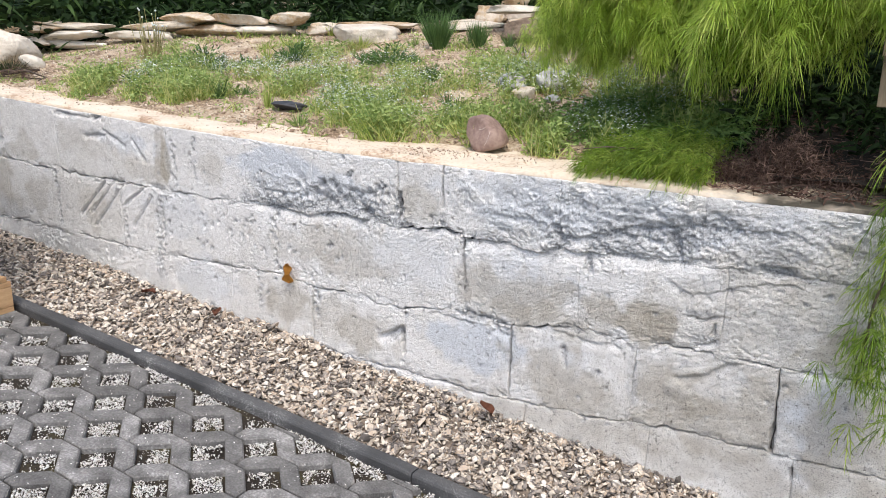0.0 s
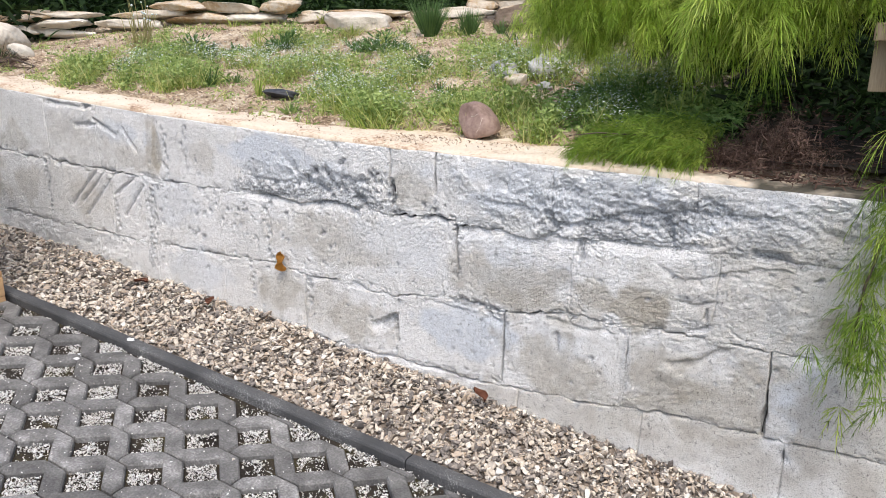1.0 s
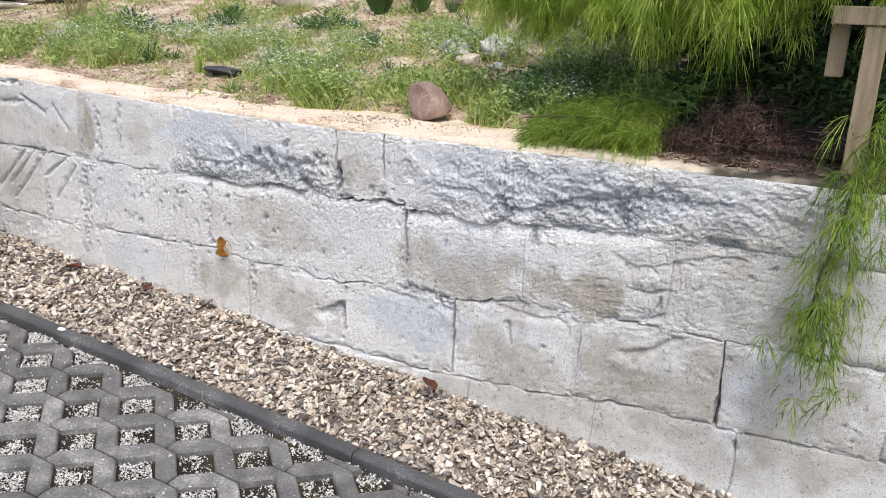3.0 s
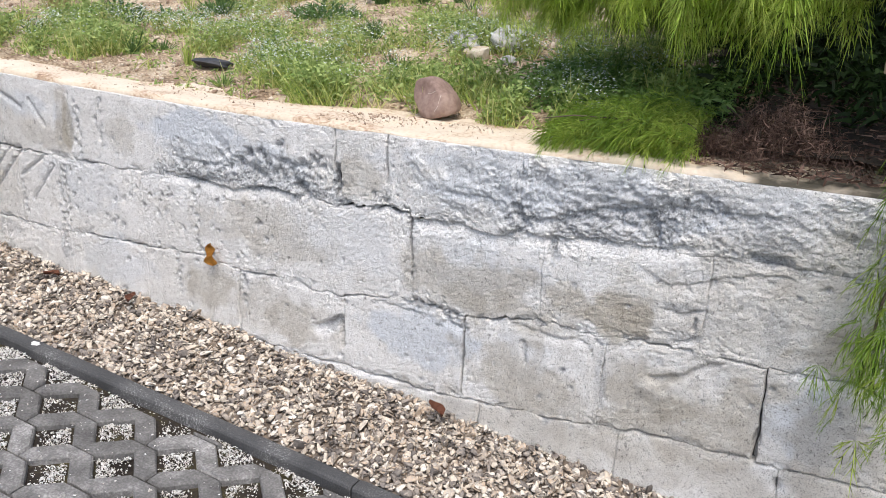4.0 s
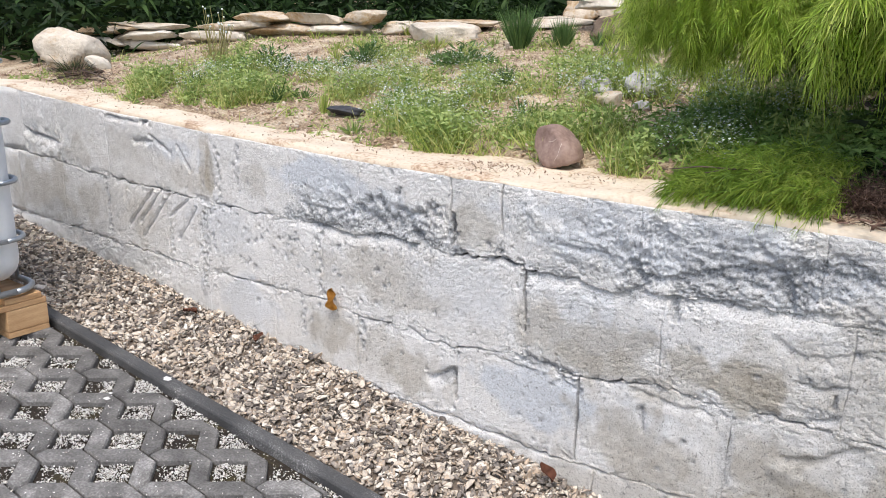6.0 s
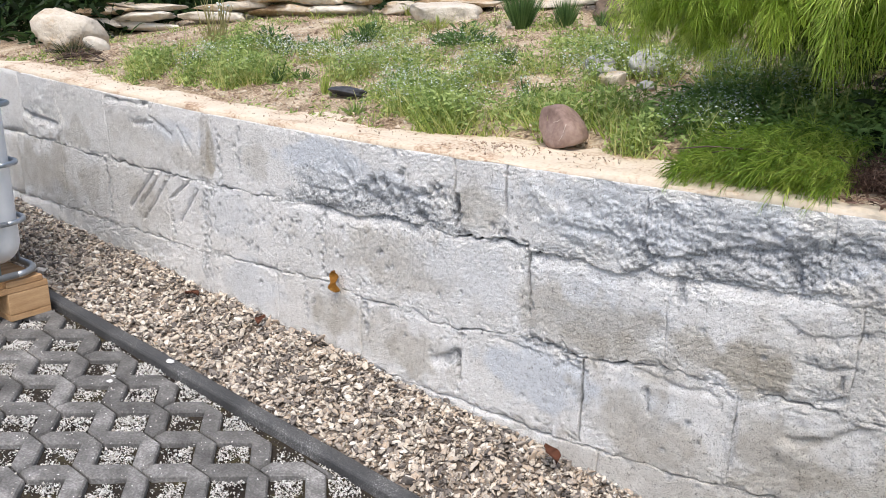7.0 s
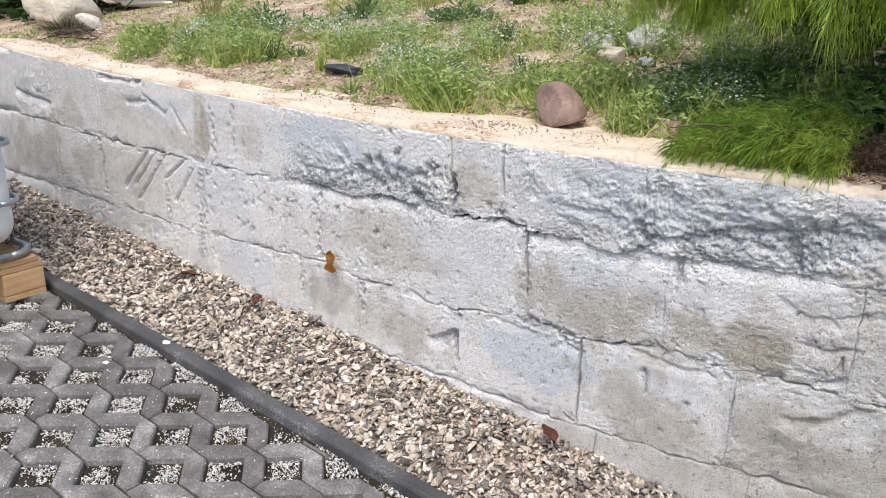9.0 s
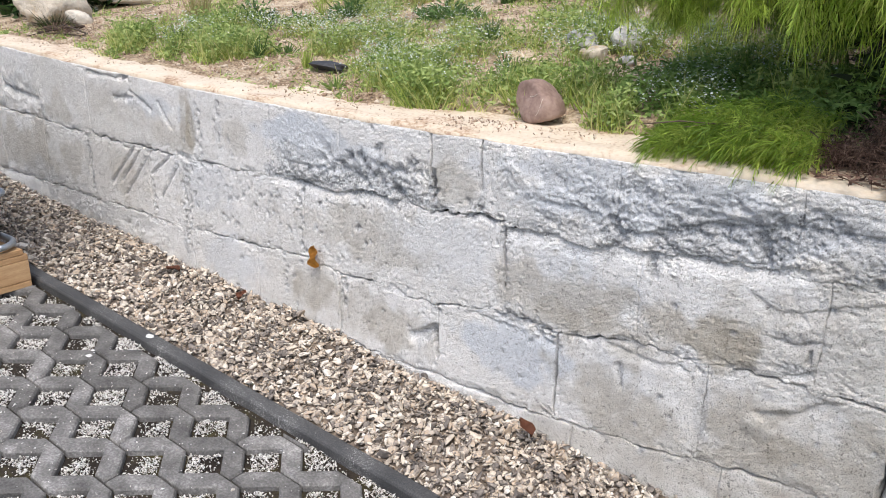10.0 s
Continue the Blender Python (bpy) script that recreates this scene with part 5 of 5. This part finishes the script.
rad = 1.0 * np.sqrt(1 - (lev * 0.93) ** 2) * r_t.uniform(0.55, 1.0, n_t) * (1 + 0.14 * np.sin(5 * az_ + 1.3) + 0.08 * np.sin(11 * az_))
lev = np.where(np.sin(az_) < -0.2, 0.72 + 0.28 * lev, lev)
starts = np.stack([rad * np.cos(az_), rad * np.sin(az_) * 0.72, 0.52 + 0.62 * lev + 0.05 * np.sin(7 * az_)], 1)
outs = np.stack([np.cos(az_), np.sin(az_), 0 * az_], 1)
lp, lw = spray(starts, outs, r_t, r_t.uniform(0.12, 0.3, n_t), r_t.uniform(0.16, 0.36, n_t), 13)
# unseen sprays above the view, added to shade the bed and the wall
n_o = 320
over = np.stack([r_t.uniform(1.15, 2.4, n_o), r_t.uniform(-0.35, 0.65, n_o), r_t.uniform(1.72, 2.05, n_o)], 1) - base
op, ow = spray(over, np.stack([r_t.normal(0, 0.5, n_o), r_t.normal(-0.6, 0.4, n_o), np.zeros(n_o)], 1), r_t, r_t.uniform(0.1, 0.25, n_o), r_t.uniform(0.08, 0.2, n_o), 13)
lp, lw = np.concatenate([lp, op]), np.concatenate([lw, ow])
joined("crown", [lacy_leaves(lp, lw, r_t.uniform(0.06, 0.09, len(lp)), r_t, 3)], M_LEAFSHADE_CROWN, maple)


# drapes of foliage that reach over the bed and the wall
def drape(parent, centre, width, height, depth, count, mat, seed, size=0.058, toward=(0, -1, 0), name="drape", fall=(0.16, 0.34)):
    r = np.random.default_rng(seed)
    o = np.array(centre) - base
    st = o + np.stack([r.uniform(-0.5, 0.5, count) * width, r.uniform(-0.5, 0.5, count) * depth, r.uniform(-0.5, 0.5, count) * height], 1)
    ou = np.array(toward, float) + r.normal(0, 0.5, (count, 3)) * [1, 1, 0.2]
    ou /= np.linalg.norm(ou, axis=1, keepdims=True)
    p, w = spray(st, ou, r, r.uniform(0.1, 0.28, count), r.uniform(*fall, count), 22)
    return joined(name, [lacy_leaves(p, w, r.uniform(0.7, 1.15, len(p)) * size, r)], mat, parent)


drape(maple, (0.37, 0.6, 1.36), 0.4, 0.28, 0.34, 105, M_LEAF, 101, 0.066, fall=(0.08, 0.22))
drape(maple, (0.22, 0.62, 1.2), 0.16, 0.14, 0.2, 20, M_LEAF, 106, 0.056, fall=(0.06, 0.16))
drape(maple, (0.9, 0.34, 1.44), 0.28, 0.14, 0.18, 30, M_LEAF, 102, 0.078)
drape(maple, (0.85, 0.28, 1.29), 0.24, 0.12, 0.14, 32, M_LEAF, 103, 0.082, fall=(0.08, 0.2))
drape(maple, (1.07, 0.34, 1.38), 0.12, 0.1, 0.2, 16, M_LEAF, 104, 0.07, fall=(0.12, 0.2))
drape(maple, (0.55, 0.85, 1.26), 0.5, 0.24, 0.25, 70, M_LEAFSHADE_DRAPE, 105, 0.065, fall=(0.08, 0.24))

# one branch that hangs over the wall face
twig = [(1.42, 0.35, 1.42), (1.38, 0.1, 1.33), (1.28, -0.05, 1.06), (1.2, -0.11, 0.82), (1.16, -0.12, 0.6), (1.15, -0.12, 0.39)]
part("hanging_twig", tube_bm([Vector(p) - Vector(base) for p in twig], [0.007, 0.006, 0.005, 0.004, 0.003, 0.0015], 6), M_BARK, maple, "", True)
tw = np.array(twig)
ts = np.linspace(2.2, 4.95, 34)
along = np.stack([np.interp(ts, range(6), tw[:, k]) for k in range(3)], 1) - base
r_b = np.random.default_rng(120)
along = np.concatenate([along + r_b.normal(0, 0.015 + 0.012 * k, along.shape) + [0.012 * k, 0, 0] for k in range(5)])
dirs = np.stack([r_b.normal(-0.15, 0.65, len(along)), r_b.normal(0, 0.5, len(along)), -0.8 + r_b.normal(0, 0.25, len(along))], 1)
joined("hanging_leaves", [lacy_leaves(along, dirs, r_b.uniform(0.05, 0.085, len(along)), r_b)], M_SHOOT, maple)

# feathery shoot that sprawls over the cap
shoot = tagged(new("feathery_shoot"), "bright feathery green maple shoot sprawling over the cap", "shrub")
shoot.location = (0.6, 0.29, 0.81)
r_f = np.random.default_rng(131)
for k_ in range(5):
    e = Vector((-0.24 + 0.09 * k_, -0.27 + 0.02 * k_, 0.06))
    part("stem", tube_bm([(0, 0, -0.01), e * 0.4 + Vector((0, 0, 0.03)), e * 0.75 + Vector((0, 0, 0.02)), e], [0.004, 0.003, 0.002, 0.001], 5), M_BARK, shoot, "", True)
n_p = 520
pr = np.stack([r_f.uniform(-0.24, 0.13, n_p), r_f.uniform(-0.26, 0.02, n_p), 0 * np.zeros(n_p)], 1)
pr[:, 2] = 0.01 + 0.1 * r_f.random(n_p) * np.clip(1 - np.hypot((pr[:, 0] + 0.0) / 0.3, (pr[:, 1] + 0.05) / 0.3) ** 2, 0.1, 1)
dw = np.stack([-0.55 + r_f.normal(0, 0.5, n_p), -0.5 + r_f.normal(0, 0.4, n_p), 0.25 + r_f.normal(0, 0.3, n_p)], 1)
joined("foliage", [lacy_leaves(pr, dw, r_f.uniform(0.055, 0.09, n_p), r_f)], M_SHOOT, shoot)

# dead brown clump and litter under the tree
dead = tagged(new("dead_fern_clump"), "dried brown tangle of dead foliage under the maple", "dead plant")
dead.location = (0.85, 0.2, 0.803)
n_d = 6000
dp = np.stack([r_f.normal(0, 0.11, n_d), r_f.normal(0, 0.05, n_d), 0.11 * r_f.random(n_d) + 0.005], 1)
dp[:, 2] *= 0.75 + 0.6 * fbm(dp[:, 0] * 14, dp[:, 1] * 14, 2, 57)
dp[:, 2] *= np.clip(1.2 - np.abs(dp[:, 0]) / 0.3, 0.2, 1.2)
for k_ in range(6):
    e = Vector((r_f.normal(0, 0.16), r_f.normal(-0.04, 0.05), r_f.uniform(0.05, 0.13)))
    part("dead_twig", tube_bm([(0, 0, 0.0), e * 0.5 + Vector((0, 0, 0.03)), e], [0.003, 0.0022, 0.001], 5), M_BARK, dead)
joined("tangle", [strips(dp, r_f.normal(size=(n_d, 3)), r_f.uniform(0.012, 0.035, n_d), r_f.uniform(0.0012, 0.0026, n_d), 0.2, 4, r_f, 0.9)], M_DEAD, dead)
n_d = 3600
lx_, ly_ = r_f.uniform(0.72, 1.9, n_d), 0.03 + 0.9 * r_f.random(n_d) ** 1.6
# dark sheet over the soil that paints in the maple's shade
humus = grid_sheet("shaded_humus_sheet", np.linspace(0.4, 4.2, 76), np.linspace(0.16, 3.0, 60), lambda x, y: np.maximum(garden_z(x, y), 0.805) + 0.025 + 0.01 * fbm(x * 7, y * 7, 3, 55) - 0.08 * smooth01(0.85, 0.6, x + 0.15 * fbm(x * 4, y * 4, 3, 56) + 0.2 * smooth01(0.6, 1.2, y)), M_SHADE_HUMUS)
tagged(humus, "humus under the maple with its shade painted black", "soil", kind="structure")
litter_z = np.where(ly_ < 0.17, 0.8, garden_z(lx_, ly_) + 0.032) + 0.004
litter = joined("leaf_litter", [strips(np.stack([lx_, ly_, litter_z], 1), r_f.normal(size=(n_d, 3)) * [1, 1, 0.25], r_f.uniform(0.012, 0.035, n_d), r_f.uniform(0.002, 0.008, n_d), 0.0, 3, r_f, 0.4)], M_DEAD)
tagged(litter, "dry brown leaf litter on the cap and under the maple", "litter", kind="stuff")

# ---- timber rail by the tree ----
rail = tagged(new("timber_rail"), "weathered pale timber post and rail on the wall cap", "rail")
rail.location = (1.185, 0.14, 0.797)
part("post", box_bm((-0.024, -0.024, 0), (0.024, 0.024, 0.348), 0.003), M_WOOD, rail)
part("top_rail", box_bm((-0.1, -0.03, 0.35), (0.9, 0.03, 0.392), 0.003), M_WOOD, rail)
part("short_post", box_bm((-0.1, 0.034, 0.225), (-0.058, 0.075, 0.392), 0.003), M_WOOD, rail, "darker short upright of the rail")
part("post", box_bm((0.75, -0.024, 0), (0.798, 0.024, 0.348), 0.003), M_WOOD, rail)

# ---- tank on its pallet ----
PX, PY = -1.715, -0.475
PZ = float(paving_z(-1.9, -0.8)) + 0.012
pallet = tagged(new("pallet"), "raw pine pallet standing on the pavers", "pallet")
pallet.matrix_world = pose(PX, PY, float(paving_z(PX, PY)), 0, math.degrees(math.atan(0.11)) * 0.0, 2)
for y0 in (-0.145, -0.57, -1.0):
    part("bottom_board", box_bm((-1.2, y0, 0.0), (0, y0 + 0.145, 0.022), 0.003), M_PALLET, pallet)
    for x0 in (-0.1, -0.65, -1.2):
        part("pallet_block", box_bm((x0, y0, 0.023), (x0 + 0.1, y0 + 0.145, 0.1), 0.003), M_PALLET, pallet)
for x0 in (-0.1, -0.65, -1.2):
    part("stringer_board", box_bm((x0 - 0.02 * (x0 > -0.2), -1.0, 0.101), (x0 + 0.1, 0, 0.122), 0.003), M_PALLET, pallet)
for y0 in (-0.145, -0.36, -0.57, -0.79, -1.0):
    part("deck_board", box_bm((-1.2, y0, 0.123), (0, y0 + 0.13, 0.144), 0.003), M_PALLET, pallet)

tank = tagged(new("water_tank"), "white plastic container tank in a galvanised cage on a pallet", "tank")
tank.matrix_world = pose(PX, PY, float(paving_z(PX, PY)) + 0.146, 0, 0, 2)
bm = box_bm((-1.15, -0.95, 0.04), (-0.02, -0.035, 1.02), 0.0)
bmesh.ops.bevel(bm, geom=list(bm.edges), offset=0.085, segments=8, profile=0.5, affect="EDGES")
part("bottle", bm, M_TANK, tank, "", True)


def ring_tube(lo, hi, z, rad, corner=0.09):
    pts = []
    for cx_, cy_, a0 in ((hi[0] - corner, hi[1] - corner, 0), (lo[0] + corner, hi[1] - corner, 90), (lo[0] + corner, lo[1] + corner, 180), (hi[0] - corner, lo[1] + corner, 270)):
        for a in range(0, 91, 15):
            b = radians(a0 + a)
            pts.append((cx_ + corner * math.cos(b), cy_ + corner * math.sin(b), z))
    pts.append(pts[0])
    return tube_bm(pts, rad, 8)


part("base_ring", ring_tube((-1.18, -0.98), (0.0, -0.012), 0.018, 0.012), M_ZINC, tank, "galvanised base tube", True)
for z in (0.2, 0.4, 0.6, 0.8, 1.0):
    part("cage_ring", ring_tube((-1.17, -0.97), (-0.003, -0.018), z, 0.009), M_ZINC, tank, "", True)
for k_ in range(5):
    y = -0.16 - 0.17 * k_
    part("cage_upright", tube_bm([(-0.003, y, 0.02), (-0.003, y, 1.0)], 0.008, 8), M_ZINC, tank, "", True)
for k_ in range(6):
    x = -0.16 - 0.17 * k_
    part("cage_upright", tube_bm([(x, -0.018, 0.02), (x, -0.018, 1.0)], 0.008, 8), M_ZINC, tank, "", True)


# ---- far terrace behind the bed ----
terrace = tagged(new("terrace_step"), "grey stone terrace step behind the garden bed", "step", kind="structure")
part("slab", box_bm((-2.6, 3.9, 1.2), (0.4, 4.5, 1.52), 0.01), M_SLAB, terrace)
bench = tagged(new("garden_bench"), "orange-brown timber garden bench on the terrace", "bench")
bench.location = (-2.5, 4.3, 1.52)
for k_ in range(4):
    part("seat_slat", box_bm((-0.6, 0.1 * k_ - 0.1, 0.3), (0.6, 0.1 * k_ - 0.02, 0.33), 0.004), M_REDWOOD, bench)
for x in (-0.55, 0.5):
    for y in (-0.08, 0.2):
        part("leg", box_bm((x, y, 0), (x + 0.06, y + 0.06, 0.3), 0.004), M_REDWOOD, bench)


# ---- leaves and splashes ----
def dry_leaf(name, x, y, z, size, mat, label, rx, ry, rz, category="leaf", half_w=(0.0, 0.28, 0.42, 0.36, 0.2, 0.02)):
    bm = bmesh.new()
    rows_ = []
    for k_, w_ in enumerate(half_w):
        t = k_ / (len(half_w) - 1)
        rows_.append([bm.verts.new((s_ * w_ * size * (1 + 0.2 * math.sin(9 * t + s_)), (t - 0.5) * size * 1.4, size * (0.22 * abs(s_) + 0.12 * math.sin(5 * t)))) for s_ in (-1, 0, 1)])
    for a_, b_ in zip(rows_, rows_[1:]):
        for j in range(2):
            bm.faces.new((a_[j], a_[j + 1], b_[j + 1], b_[j]))
    ret = bmesh.ops.solidify(bm, geom=list(bm.faces), thickness=0.0006)
    ob = part(name, bm, mat, None, "", True)
    ob.matrix_world = pose(x, y, z, rx, ry, rz)
    return tagged(ob, label, category)


dry_leaf("dry_leaf", -0.715, -0.012, 0.325, 0.052, M_DRYLEAF, "curled orange dry leaf stuck to the wall", 95, -12, 0, half_w=(0.1, 0.4, 0.5, 0.4, 0.26, 0.34, 0.42, 0.3, 0.06))
dry_leaf("fallen_leaf", 0.13, -0.05, float(base_z(0.13)) + 0.02, 0.055, M_RUST, "curled red-brown dry leaf on the gravel", 15, 10, 60)
dry_leaf("fallen_leaf", -1.05, -0.06, float(base_z(-1.05)) + 0.018, 0.04, M_RUST, "brown dry leaf on the gravel by the wall", 20, 0, 20)
dry_leaf("fallen_leaf", -1.4, -0.1, float(base_z(-1.4)) + 0.016, 0.05, M_RUST, "pale brown leaf flat on the gravel", 5, 5, 100)


def splash(x, y, z, size, seed):
    r = np.random.default_rng(seed)
    bm = bmesh.new()
    ang = np.linspace(0, 2 * np.pi, 14, endpoint=False)
    rad_ = size * (0.7 + 0.5 * r.random(14))
    rim = [bm.verts.new((q * math.cos(a), q * math.sin(a) * 0.8, 0)) for a, q in zip(ang, rad_)]
    mid = [bm.verts.new((0.7 * q * math.cos(a), 0.56 * q * math.sin(a), 0.0012)) for a, q in zip(ang, rad_)]
    for k_ in range(14):
        bm.faces.new((rim[k_], rim[(k_ + 1) % 14], mid[(k_ + 1) % 14], mid[k_]))
    bm.faces.new(mid)
    ob = part("chalky_splash", bm, M_DROP)
    ob.matrix_world = pose(x, y, z, 0, math.degrees(math.atan(0.11)), 0)
    return tagged(ob, "dried white splash on the grey concrete", "stain")


splash(-1.1, float(kerb_y(-1.1)) + 0.022, float(paving_z(-1.1, -0.4)) + KERB_UP + 0.0005, 0.016, 1)
splash(-1.145, -0.585, float(paving_z(-1.145, -0.585)) + 0.0025, 0.012, 2)
splash(-1.165, -0.56, float(paving_z(-1.165, -0.56)) + 0.0025, 0.007, 3)
splash(-0.42, -0.98, float(paving_z(-0.42, -0.98)) + 0.0025, 0.014, 4)

r_c = np.random.default_rng(150)
n_c = 900
cx_, cy_ = r_c.uniform(-3.0, 0.7, n_c), 0.0 + 0.2 * r_c.random(n_c) ** 0.6
near_crumble = r_c.random(n_c) < 0.3
cx_ = np.where(near_crumble, r_c.normal(-0.2, 0.07, n_c), cx_)
crumbs = scatter_stones("cap_crumbs", np.stack([cx_, np.clip(cy_, 0.02, 0.2), wall_top(cx_) + 0.002], 1), r_c.gamma(3, 0.0011, n_c).clip(0.0015, 0.008), M_SOILSTONE, 1, seed=15)
tagged(crumbs, "crumbs of mortar and soil on the wall cap", "crumbs", kind="stuff")

# dry roots and grass by the boulder
roots_thing = tagged(new("dry_roots"), "tangle of dry brown roots and grass by the boulder", "roots")
roots_thing.location = (-2.88, 0.36, float(garden_z(-2.88, 0.36)))
r_r = np.random.default_rng(160)
for k_ in range(7):
    p0 = Vector((r_r.normal(0, 0.06), r_r.normal(0, 0.04), 0.0))
    pts = [p0 + Vector((0.05 * j * r_r.normal(0.6, 0.5), 0.03 * j * r_r.normal(0, 0.6), 0.02 * math.sin(j * 1.1) + 0.012 * r_r.random())) for j in range(5)]
    part("root", tube_bm(pts, [0.007, 0.006, 0.005, 0.004, 0.002], 6), M_BARK, roots_thing, "", True)
n_d = 500
gp_ = np.stack([r_r.normal(0, 0.1, n_d), r_r.normal(0, 0.05, n_d), np.abs(r_r.normal(0, 0.02, n_d))], 1)
joined("dry_grass", [strips(gp_, r_r.normal(size=(n_d, 3)) * [1, 1, 0.4] + [0.3, -0.3, 0.2], r_r.uniform(0.04, 0.12, n_d), r_r.uniform(0.0012, 0.0022, n_d), 0.4, 4, r_r, 0.3)], M_DEAD, roots_thing)
